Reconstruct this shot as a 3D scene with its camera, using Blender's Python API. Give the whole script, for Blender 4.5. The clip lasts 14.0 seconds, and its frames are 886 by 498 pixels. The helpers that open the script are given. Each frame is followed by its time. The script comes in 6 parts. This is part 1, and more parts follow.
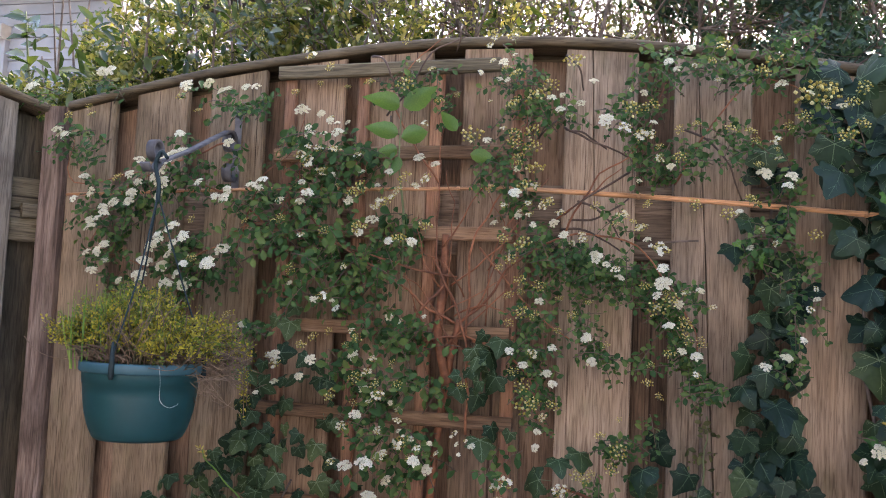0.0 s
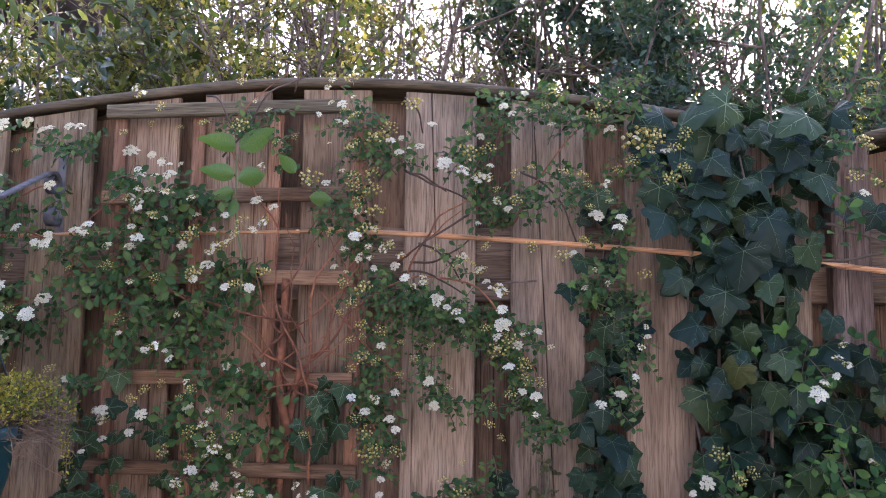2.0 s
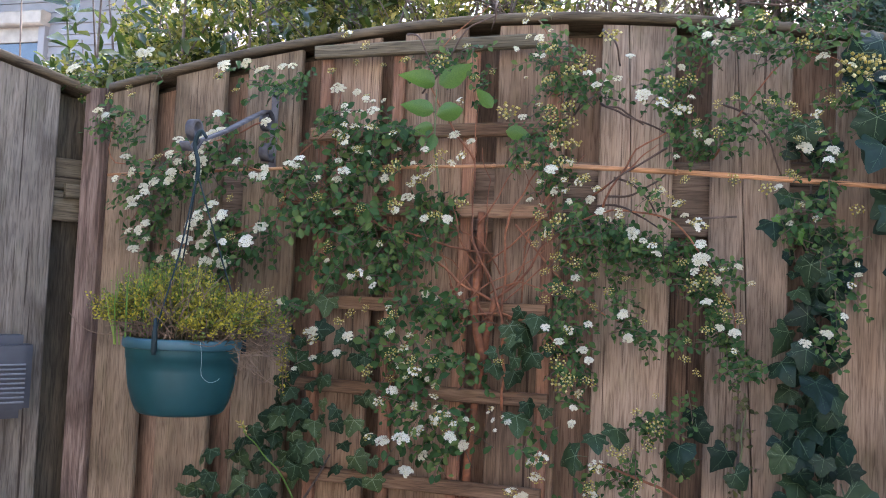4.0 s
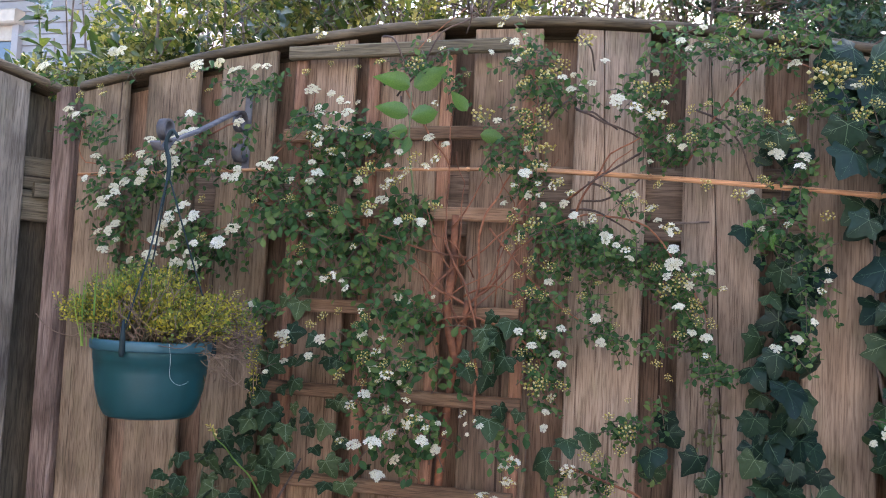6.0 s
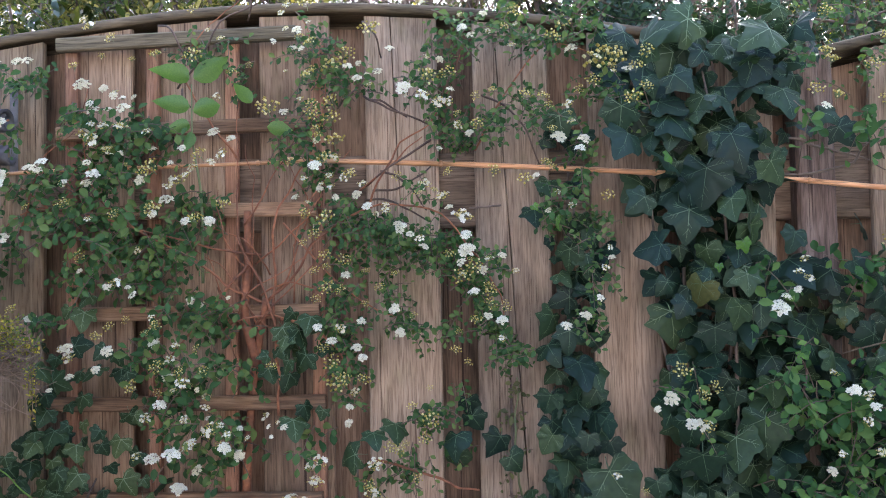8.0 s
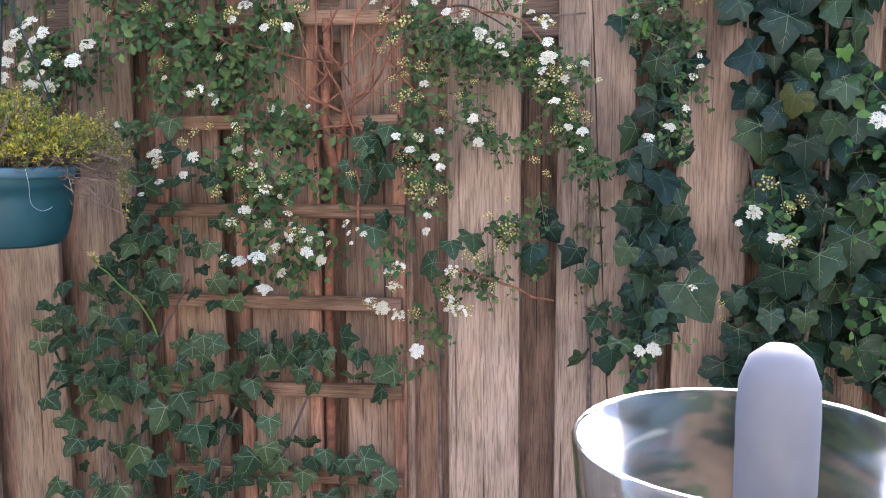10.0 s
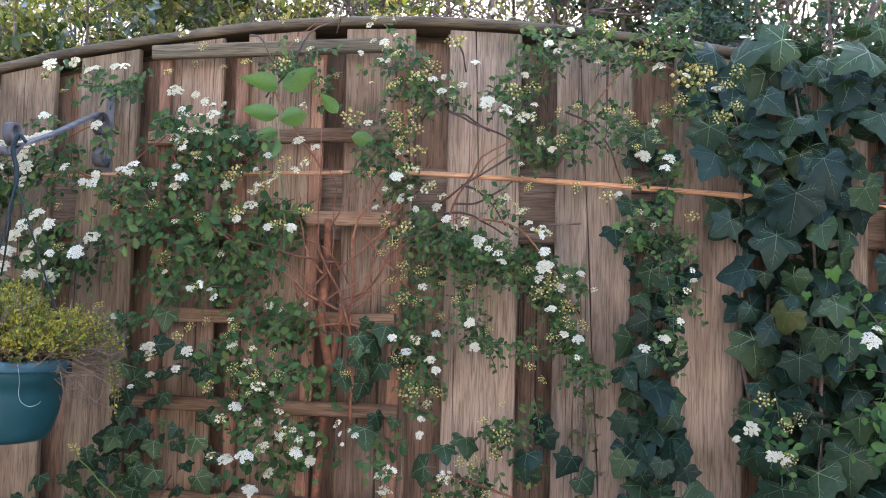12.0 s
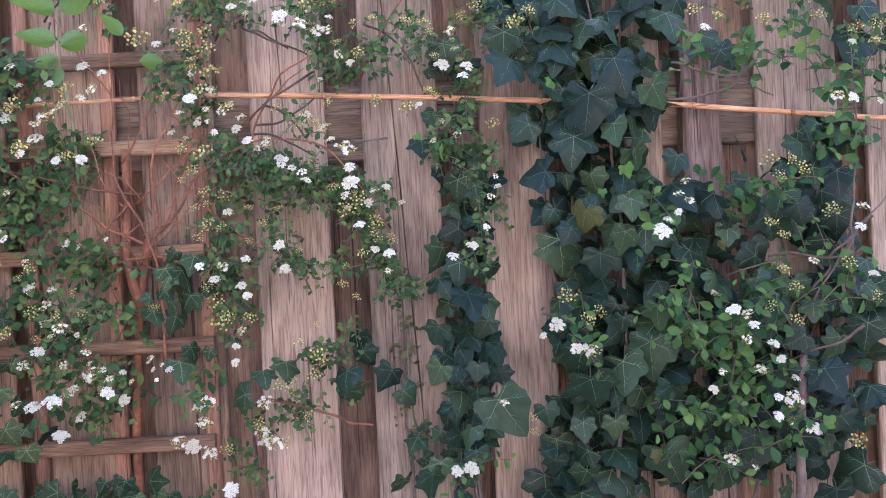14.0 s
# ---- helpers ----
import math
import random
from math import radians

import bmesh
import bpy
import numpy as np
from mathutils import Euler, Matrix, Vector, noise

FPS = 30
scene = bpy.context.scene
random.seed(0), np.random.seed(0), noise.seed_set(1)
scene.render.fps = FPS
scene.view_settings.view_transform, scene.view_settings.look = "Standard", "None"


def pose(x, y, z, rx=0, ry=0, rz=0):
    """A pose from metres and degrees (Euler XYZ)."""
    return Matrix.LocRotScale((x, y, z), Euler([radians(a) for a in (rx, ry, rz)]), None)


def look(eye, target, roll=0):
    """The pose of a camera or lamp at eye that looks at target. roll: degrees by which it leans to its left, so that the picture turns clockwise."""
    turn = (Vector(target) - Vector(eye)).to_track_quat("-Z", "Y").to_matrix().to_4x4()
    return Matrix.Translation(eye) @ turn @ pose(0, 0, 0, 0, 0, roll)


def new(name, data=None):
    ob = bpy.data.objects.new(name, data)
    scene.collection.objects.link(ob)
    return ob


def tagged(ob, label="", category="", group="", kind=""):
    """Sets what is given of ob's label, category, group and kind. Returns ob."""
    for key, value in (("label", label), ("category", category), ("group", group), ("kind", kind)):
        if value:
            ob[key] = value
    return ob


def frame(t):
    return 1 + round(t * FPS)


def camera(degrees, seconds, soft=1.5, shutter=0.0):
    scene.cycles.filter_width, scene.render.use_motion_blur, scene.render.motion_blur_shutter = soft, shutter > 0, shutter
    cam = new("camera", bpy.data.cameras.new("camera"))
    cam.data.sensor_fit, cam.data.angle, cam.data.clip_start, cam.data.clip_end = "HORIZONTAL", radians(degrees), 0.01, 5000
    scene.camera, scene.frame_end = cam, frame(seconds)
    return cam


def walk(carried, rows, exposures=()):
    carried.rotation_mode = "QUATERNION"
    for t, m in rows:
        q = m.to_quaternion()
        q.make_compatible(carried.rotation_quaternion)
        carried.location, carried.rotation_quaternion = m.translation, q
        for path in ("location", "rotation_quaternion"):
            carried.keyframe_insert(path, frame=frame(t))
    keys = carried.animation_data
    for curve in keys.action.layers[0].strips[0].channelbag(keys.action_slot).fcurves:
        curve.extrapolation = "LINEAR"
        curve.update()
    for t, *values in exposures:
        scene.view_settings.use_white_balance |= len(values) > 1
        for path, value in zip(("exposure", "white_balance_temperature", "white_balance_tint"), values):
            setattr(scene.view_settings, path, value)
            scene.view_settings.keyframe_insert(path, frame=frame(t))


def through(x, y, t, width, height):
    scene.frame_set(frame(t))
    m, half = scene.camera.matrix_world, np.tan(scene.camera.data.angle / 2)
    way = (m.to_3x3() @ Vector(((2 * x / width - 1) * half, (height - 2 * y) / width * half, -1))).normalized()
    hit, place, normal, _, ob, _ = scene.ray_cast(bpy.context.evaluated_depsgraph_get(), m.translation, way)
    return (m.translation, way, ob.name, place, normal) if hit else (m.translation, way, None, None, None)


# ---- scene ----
cam = camera(53.1, 14.0, soft=1.0)
PATH = [
    (0, (0.215, -1.654, 1.424), (-0.258, 0.283, 1.577), 2.6),
    (0.5, (0.23, -1.646, 1.439), (-0.156, 0.31, 1.591), 2.2),
    (1, (0.22, -1.638, 1.451), (-0.038, 0.336, 1.64), 2.0),
    (1.5, (0.237, -1.628, 1.447), (0.038, 0.35, 1.663), 1.5),
    (2, (0.243, -1.633, 1.451), (0.082, 0.347, 1.68), 0.8),
    (2.5, (0.249, -1.636, 1.442), (0.08, 0.344, 1.664), 0.3),
    (3, (0.252, -1.643, 1.431), (-0.038, 0.328, 1.608), 0.5),
    (3.5, (0.229, -1.651, 1.425), (-0.205, 0.298, 1.548), 1.4),
    (3.7, (0.223, -1.654, 1.42), (-0.267, 0.281, 1.538), 2.0),
    (4.7, (0.2, -1.668, 1.412), (-0.385, 0.244, 1.512), 2.6),
    (5.8, (0.218, -1.651, 1.416), (-0.292, 0.279, 1.536), 3.1),
    (6, (0.219, -1.651, 1.412), (-0.279, 0.282, 1.535), 2.9),
    (6.5, (0.24, -1.637, 1.422), (-0.165, 0.318, 1.544), 1.7),
    (7, (0.26, -1.623, 1.428), (-0.011, 0.355, 1.548), 0.2),
    (7.5, (0.276, -1.615, 1.44), (0.125, 0.376, 1.549), -0.9),
    (8, (0.277, -1.616, 1.434), (0.152, 0.378, 1.521), -1.1),
    (8.2, (0.281, -1.618, 1.428), (0.15, 0.377, 1.491), -1.1),
    (9.2, (0.29, -1.614, 1.405), (0.09, 0.375, 1.3), -0.9),
    (10.0, (0.29, -1.61, 1.378), (-0.03, 0.352, 1.115), -0.3),
    (10.3, (0.287, -1.612, 1.383), (-0.048, 0.357, 1.272), 0.4),
    (10.5, (0.28, -1.617, 1.4), (-0.078, 0.35, 1.433), 2.1),
    (11, (0.24, -1.635, 1.425), (-0.185, 0.311, 1.607), 4.1),
    (11.5, (0.247, -1.628, 1.425), (-0.177, 0.322, 1.557), 3.1),
    (12, (0.264, -1.614, 1.434), (-0.019, 0.362, 1.553), 1.5),
    (12.5, (0.322, -1.602, 1.435), (0.142, 0.387, 1.551), -0.0),
    (13, (0.338, -1.589, 1.428), (0.21, 0.405, 1.514), -1.2),
    (13.5, (0.36, -1.581, 1.416), (0.329, 0.418, 1.474), -2.2),
    (14, (0.366, -1.59, 1.393), (0.372, 0.41, 1.375), -2.8),
]
# seconds, stops, white balance
EXPOSURES = [
    (0, 2.75, 6600, 20), (1, 2.99, 6050, 23), (2, 2.69, 6000, 29), (3, 2.67, 6000, 27), (3.5, 2.77, 6100, 18),
    (6, 2.94, 6100, 18), (7.5, 2.93, 6100, 17), (8.2, 3.09, 5900, 18), (10.4, 3.39, 6100, 23), (11, 3.15, 5700, 19),
    (11.5, 2.81, 5900, 6), (12, 3.13, 6050, 18), (12.5, 3.23, 6050, 27), (14, 3.44, 5900, 31),
]
walk(cam, [(t, look(eye, target, roll)) for t, eye, target, roll in PATH], EXPOSURES)

# ---- light: hazy bright sky, sun low behind the fence ----
SUN_ELEVATION, SUN_TURN = 38.0, 12.0
world = bpy.data.worlds.new("hazy_sky")
scene.world = world
world.use_nodes = True
wn, wl = world.node_tree.nodes, world.node_tree.links
sky = wn.new("ShaderNodeTexSky")
sky.sky_type = "NISHITA"
sky.sun_disc = False
sky.sun_elevation, sky.sun_rotation = radians(SUN_ELEVATION), radians(SUN_TURN)
sky.air_density, sky.dust_density, sky.ozone_density = 1.0, 2.6, 0.8
wn["Background"].inputs["Strength"].default_value = 0.15
wl.new(sky.outputs[0], wn["Background"].inputs["Color"])

sun = new("sun", bpy.data.lights.new("sun", "SUN"))
sun.data.energy, sun.data.angle, sun.data.color = 2.0, radians(6), (1.0, 0.94, 0.84)
_e, _r = radians(SUN_ELEVATION), radians(SUN_TURN)
sun_way = Vector((math.sin(_r) * math.cos(_e), math.cos(_r) * math.cos(_e), math.sin(_e)))
sun.matrix_world = look(sun_way * 20, (0, 0, 0))

# ---- materials ----
def material(name):
    m = bpy.data.materials.new(name)
    m.use_nodes = True
    n, l = m.node_tree.nodes, m.node_tree.links
    return m, n, l, n["Principled BSDF"]


def ramp(n, l, fac, stops):
    r = n.new("ShaderNodeValToRGB")
    els = r.color_ramp.elements
    while len(els) < len(stops):
        els.new(0.5)
    for e, (p, c) in zip(els, stops):
        e.position, e.color = p, (*c, 1)
    l.new(fac, r.inputs[0])
    return r.outputs[0]


def math_node(n, l, op, a, b):
    m = n.new("ShaderNodeMath")
    m.operation = op
    for i, v in enumerate((a, b)):
        if isinstance(v, (int, float)):
            m.inputs[i].default_value = v
        else:
            l.new(v, m.inputs[i])
    return m.outputs[0]


def mixed(n, l, fac, a, b, how="MIX"):
    m = n.new("ShaderNodeMix")
    m.data_type, m.blend_type = "RGBA", how
    for i, v in ((0, fac), (6, a), (7, b)):
        if isinstance(v, (int, float)):
            m.inputs[i].default_value = v
        elif isinstance(v, tuple):
            m.inputs[i].default_value = (*v, 1)
        else:
            l.new(v, m.inputs[i])
    return m.outputs[2]


def wood(name, dark, mid, light, along="z", rough=0.85, bump=0.8, spread=0.6):
    """Weathered timber with grain along one axis, knots and stains; each piece differs."""
    m, n, l, b = material(name)
    tc, info = n.new("ShaderNodeTexCoord"), n.new("ShaderNodeObjectInfo")
    shift = n.new("ShaderNodeVectorMath")
    shift.operation = "MULTIPLY_ADD"
    l.new(info.outputs["Random"], shift.inputs[0])
    shift.inputs[1].default_value = (7.3, 3.1, 11.7)
    l.new(tc.outputs["Object"], shift.inputs[2])

    def noise_at(scale, sx, detail=4.0, dist=0.0):
        mp = n.new("ShaderNodeMapping")
        k = {"x": (sx, 1, 1), "y": (1, sx, 1), "z": (1, 1, sx)}[along]
        mp.inputs["Scale"].default_value = k
        l.new(shift.outputs[0], mp.inputs["Vector"])
        t = n.new("ShaderNodeTexNoise")
        t.inputs["Scale"].default_value, t.inputs["Detail"].default_value, t.inputs["Distortion"].default_value = scale, detail, dist
        l.new(mp.outputs[0], t.inputs["Vector"])
        return t.outputs["Fac"]

    fine, grain, stain, blotch = noise_at(420, 0.05, 3, 0.6), noise_at(40, 0.12, 6, 1.4), noise_at(8, 0.5, 5, 0.6), noise_at(26, 0.4, 6)
    base = ramp(n, l, grain, [(0.26, dark), (0.47, mid), (0.76, light)])
    f = ramp(n, l, fine, [(0.37, (0.40, 0.35, 0.32)), (0.47, (0.94, 0.93, 0.92)), (0.62, (1.30, 1.27, 1.24))])
    base = mixed(n, l, 0.55, base, f, "MULTIPLY")
    s = ramp(n, l, stain, [(0.34, (0.50, 0.47, 0.44)), (0.48, (0.96, 0.92, 0.88)), (0.62, (1.22, 1.15, 1.08))])
    base = mixed(n, l, 0.75, base, s, "MULTIPLY")
    crack = noise_at(150, 0.011, 3, 0.4)
    base = mixed(n, l, 0.85, base, ramp(n, l, crack, [(0.32, (0.25, 0.2, 0.18)), (0.355, (1, 1, 1))]), "MULTIPLY")
    rings = math_node(n, l, "FRACT", math_node(n, l, "MULTIPLY", noise_at(11, 0.07, 2, 0.4), 20.0), 0.0)
    base = mixed(n, l, 0.36, base, ramp(n, l, rings, [(0.0, (0.55, 0.48, 0.44)), (0.10, (0.92, 0.90, 0.88)), (0.55, (1.08, 1.07, 1.06)), (0.93, (0.94, 0.91, 0.88)), (1.0, (0.60, 0.53, 0.48))]), "MULTIPLY")
    kn = n.new("ShaderNodeTexVoronoi")
    kn.inputs["Scale"].default_value = 5.0
    km = n.new("ShaderNodeMapping")
    km.inputs["Scale"].default_value = {"x": (0.45, 1, 1), "y": (1, 0.45, 1), "z": (1, 1, 0.45)}[along]
    l.new(shift.outputs[0], km.inputs["Vector"])
    l.new(km.outputs[0], kn.inputs["Vector"])
    base = mixed(n, l, 0.8, base, ramp(n, l, kn.outputs["Distance"], [(0.035, (0.34, 0.26, 0.22)), (0.06, (0.75, 0.68, 0.62)), (0.09, (1, 1, 1))]), "MULTIPLY")
    g = ramp(n, l, blotch, [(0.55, (1, 1, 1)), (0.72, (0.72, 0.78, 0.66))])
    base = mixed(n, l, 0.6, base, g, "MULTIPLY")
    tone = ramp(n, l, info.outputs["Random"], [(0.0, (1 - spread * 0.6, 1 - spread * 0.62, 1 - spread * 0.66)), (0.5, (1, 0.96, 0.92)), (1.0, (1.18, 1.15, 1.12))])
    base = mixed(n, l, 1.0, base, tone, "MULTIPLY")
    l.new(base, b.inputs["Base Color"])
    b.inputs["Roughness"].default_value = rough
    b.inputs["Specular IOR Level"].default_value = 0.25
    bp = n.new("ShaderNodeBump")
    bp.inputs["Strength"].default_value, bp.inputs["Distance"].default_value = bump, 0.0018
    h = math_node(n, l, "ADD", fine, math_node(n, l, "MULTIPLY", crack, 0.8))
    l.new(h, bp.inputs["Height"])
    l.new(bp.outputs[0], b.inputs["Normal"])
    return m


def leafy(name, dark, mid, light, through=0.35, rough=0.42, island=True, blotchy=30.0, sheen=0.35):
    """A leaf: its own shade for each leaf, light passing through it, a soft gloss."""
    m, n, l, b = material(name)
    if island:
        rnd = n.new("ShaderNodeNewGeometry").outputs["Random Per Island"]
    else:
        rnd = n.new("ShaderNodeObjectInfo").outputs["Random"]
    base = ramp(n, l, rnd, [(0.0, dark), (0.55, mid), (1.0, light)])
    tc, t = n.new("ShaderNodeTexCoord"), n.new("ShaderNodeTexNoise")
    t.inputs["Scale"].default_value, t.inputs["Detail"].default_value = blotchy, 3
    l.new(tc.outputs["Object"], t.inputs["Vector"])
    base = mixed(n, l, 0.7, base, ramp(n, l, t.outputs["Fac"], [(0.3, (0.7, 0.72, 0.75)), (0.7, (1.15, 1.15, 1.05))]), "MULTIPLY")
    l.new(base, b.inputs["Base Color"])
    b.inputs["Roughness"].default_value, b.inputs["Specular IOR Level"].default_value = rough, sheen
    tr, mx = n.new("ShaderNodeBsdfTranslucent"), n.new("ShaderNodeMixShader")
    l.new(mixed(n, l, 1.0, base, (1.5, 1.5, 0.7), "MULTIPLY"), tr.inputs["Color"])
    mx.inputs[0].default_value = through
    l.new(b.outputs[0], mx.inputs[1])
    l.new(tr.outputs[0], mx.inputs[2])
    l.new(mx.outputs[0], n["Material Output"].inputs["Surface"])
    return m


def plain(name, colour, rough=0.6, metal=0.0, vary=0.25, scale=40.0, bump=0.0, spec=0.5):
    """Paint, plastic, metal, bark: one colour broken up by two scales of noise."""
    m, n, l, b = material(name)
    tc, info = n.new("ShaderNodeTexCoord"), n.new("ShaderNodeObjectInfo")
    add = n.new("ShaderNodeVectorMath")
    l.new(tc.outputs["Object"], add.inputs[0])
    l.new(info.outputs["Random"], add.inputs[1])
    t, u = n.new("ShaderNodeTexNoise"), n.new("ShaderNodeTexNoise")
    t.inputs["Scale"].default_value, u.inputs["Scale"].default_value = scale, scale * 0.17
    t.inputs["Detail"].default_value = u.inputs["Detail"].default_value = 4
    for k in (t, u):
        l.new(add.outputs[0], k.inputs["Vector"])
    lo, hi = (1 - vary,) * 3, (1 + vary * 0.6,) * 3
    c = mixed(n, l, 1.0, colour, ramp(n, l, t.outputs["Fac"], [(0.3, lo), (0.7, hi)]), "MULTIPLY")
    c = mixed(n, l, 1.0, c, ramp(n, l, u.outputs["Fac"], [(0.35, lo), (0.65, hi)]), "MULTIPLY")
    l.new(c, b.inputs["Base Color"])
    b.inputs["Roughness"].default_value, b.inputs["Metallic"].default_value = rough, metal
    b.inputs["Specular IOR Level"].default_value = spec
    if bump:
        bp = n.new("ShaderNodeBump")
        bp.inputs["Strength"].default_value, bp.inputs["Distance"].default_value = bump, 0.004
        l.new(t.outputs["Fac"], bp.inputs["Height"])
        l.new(bp.outputs[0], b.inputs["Normal"])
    return m


BOARD = wood("fence_wood", (0.205, 0.138, 0.088), (0.278, 0.190, 0.124), (0.342, 0.246, 0.170), spread=0.25, bump=0.5)
DARKER_BOARD = wood("darker_fence_wood", (0.142, 0.104, 0.066), (0.212, 0.156, 0.100), (0.28, 0.214, 0.144), spread=0.25, bump=0.5)
PALE_BOARD = wood("pale_fence_wood", (0.210, 0.154, 0.107), (0.284, 0.212, 0.150), (0.350, 0.271, 0.200), spread=0.18, bump=0.5)
# fence wood darkened for the back boards: gap shade put into the colour
BOARD_BACK = wood("fence_wood_gap_shade", (0.129, 0.083, 0.055), (0.221, 0.147, 0.099), (0.285, 0.202, 0.143), bump=0.5)
RAIL = wood("rail_wood", (0.10, 0.07, 0.048), (0.22, 0.16, 0.112), (0.31, 0.235, 0.175), "x")
POST = wood("post_wood", (0.070, 0.047, 0.036), (0.150, 0.106, 0.083), (0.26, 0.20, 0.165), bump=1.0)
OLD_BOARD = wood("old_fence_wood", (0.06, 0.049, 0.032), (0.12, 0.099, 0.066), (0.18, 0.152, 0.106))
OLD_RAIL = wood("old_rail_wood", (0.07, 0.058, 0.036), (0.13, 0.108, 0.068), (0.19, 0.16, 0.108), "x")
CAP = wood("cap_wood", (0.058, 0.044, 0.026), (0.105, 0.082, 0.050), (0.15, 0.118, 0.076), "x", 0.85, 0.5, 0.3)
GREY_BOARD = wood("grey_fence_wood", (0.125, 0.108, 0.084), (0.19, 0.167, 0.134), (0.255, 0.228, 0.188), spread=0.25, bump=0.5)
LATH = wood("lath_wood", (0.19, 0.09, 0.05), (0.34, 0.18, 0.11), (0.43, 0.25, 0.16))
LATH_H = wood("lath_wood_level", (0.12, 0.072, 0.040), (0.235, 0.145, 0.085), (0.33, 0.215, 0.135), "x")
CANE = wood("bamboo_skin", (0.36, 0.17, 0.075), (0.56, 0.29, 0.14), (0.64, 0.38, 0.21), "x", 0.45, 0.15)
BOUNCE_GROUND = plain("pale_bounce_ground", (0.36, 0.355, 0.345), 0.9, vary=0.3, scale=12, bump=0.5)
STONECROP_STEM = plain("stonecrop_stem", (0.10, 0.085, 0.035), 0.7, vary=0.3)
SOIL = plain("soil", (0.06, 0.045, 0.035), 0.95, vary=0.5, scale=25, bump=1.0)
POT = plain("pot_plastic", (0.008, 0.054, 0.055), 0.42, vary=0.12, scale=30, spec=0.4)
POT_RIM = plain("pot_rim_plastic", (0.030, 0.095, 0.11), 0.42, vary=0.15, scale=30)
IRON = plain("painted_iron", (0.135, 0.122, 0.118), 0.75, metal=0.0, vary=0.4, scale=60, spec=0.25)
PLATE_IRON = plain("weathered_plate_iron", (0.19, 0.165, 0.152), 0.8, vary=0.35, scale=60, spec=0.2)
GREY_PLASTIC = plain("grey_plastic", (0.085, 0.085, 0.09), 0.45, vary=0.15, scale=30)
PALE_PLASTIC = plain("pale_grey_plastic", (0.22, 0.22, 0.225), 0.45, vary=0.15, scale=30)
HANGER = plain("hanger_plastic", (0.014, 0.026, 0.026), 0.6, vary=0.2, spec=0.25)
SPIREA_LEAF = leafy("shrub_leaf", (0.028, 0.064, 0.020), (0.056, 0.112, 0.034), (0.135, 0.180, 0.052), 0.26, 0.55, True, 30.0, 0.14)
FAR_LEAF = leafy("lush_shrub_leaf", (0.024, 0.062, 0.018), (0.048, 0.110, 0.030), (0.12, 0.20, 0.05), 0.3, 0.5, True, 30.0, 0.14)
FRESH_LEAF = leafy("fresh_leaf", (0.065, 0.13, 0.035), (0.10, 0.19, 0.05), (0.14, 0.24, 0.065), 0.4, 0.4, False)
IVY_LEAF = leafy("ivy_leaf", (0.006, 0.017, 0.009), (0.015, 0.035, 0.016), (0.040, 0.066, 0.024), 0.10, 0.45, False, 9.0, 0.24)
GREEN_IVY = leafy("young_ivy_leaf", (0.016, 0.032, 0.014), (0.033, 0.058, 0.024), (0.072, 0.102, 0.038), 0.15, 0.5, False, 9.0, 0.14)
SPROUT_LEAF = leafy("ivy_sprout", (0.055, 0.13, 0.018), (0.075, 0.16, 0.022), (0.10, 0.19, 0.03), 0.3, 0.4, False, 9.0, 0.2)
AGED_IVY = leafy("aged_ivy_leaf", (0.055, 0.060, 0.016), (0.070, 0.072, 0.020), (0.085, 0.080, 0.024), 0.15, 0.5, False, 9.0, 0.2)
IVY_VEIN = leafy("ivy_vein", (0.065, 0.105, 0.055), (0.105, 0.155, 0.085), (0.18, 0.23, 0.125), 0.12, 0.5, False)
LAUREL_LEAF = leafy("hedge_leaf", (0.025, 0.046, 0.016), (0.065, 0.095, 0.028), (0.15, 0.17, 0.05), 0.4, 0.24, True, 30.0, 0.7)
YELLOW_LEAF = leafy("variegated_leaf", (0.06, 0.078, 0.020), (0.18, 0.17, 0.05), (0.38, 0.32, 0.12), 0.5, 0.4)
DARK_LEAF = leafy("tree_leaf", (0.022, 0.045, 0.032), (0.038, 0.072, 0.046), (0.07, 0.11, 0.06), 0.35, 0.42)
GOLD_LEAF = leafy("golden_leaf", (0.06, 0.085, 0.012), (0.15, 0.18, 0.022), (0.30, 0.29, 0.04), 0.5, 0.4)
PALE_LEAF = leafy("spring_leaf", (0.05, 0.06, 0.02), (0.09, 0.095, 0.03), (0.14, 0.13, 0.05), 0.3, 0.5)
MOSS_LEAF = leafy("stonecrop_leaf", (0.13, 0.13, 0.018), (0.32, 0.27, 0.032), (0.54, 0.42, 0.05), 0.35, 0.5)
SEDUM_GREEN = leafy("green_stonecrop_leaf", (0.06, 0.095, 0.014), (0.14, 0.18, 0.025), (0.25, 0.27, 0.04), 0.35, 0.5)
GRASS_LEAF = leafy("grass_blade", (0.10, 0.19, 0.03), (0.17, 0.28, 0.05), (0.26, 0.34, 0.07), 0.35, 0.5)
PETAL = leafy("white_petal", (0.56, 0.49, 0.36), (0.66, 0.60, 0.48), (0.74, 0.69, 0.59), 0.25, 0.6, False, 60.0, 0.15)
STAMEN = plain("flower_centre", (0.55, 0.50, 0.22), 0.7)
BUD = leafy("flower_bud", (0.30, 0.22, 0.04), (0.50, 0.39, 0.09), (0.74, 0.64, 0.34), 0.2, 0.6)
STALK = plain("green_stalk", (0.15, 0.17, 0.06), 0.6)
BARK_RED = plain("red_brown_bark", (0.255, 0.094, 0.040), 0.85, vary=0.4, scale=90, bump=0.4)
BARK = plain("grey_brown_bark", (0.16, 0.11, 0.08), 0.85, vary=0.4, scale=70, bump=0.5)
STEM_BROWN = plain("dark_brown_stem", (0.10, 0.058, 0.036), 0.8, vary=0.3, scale=90)
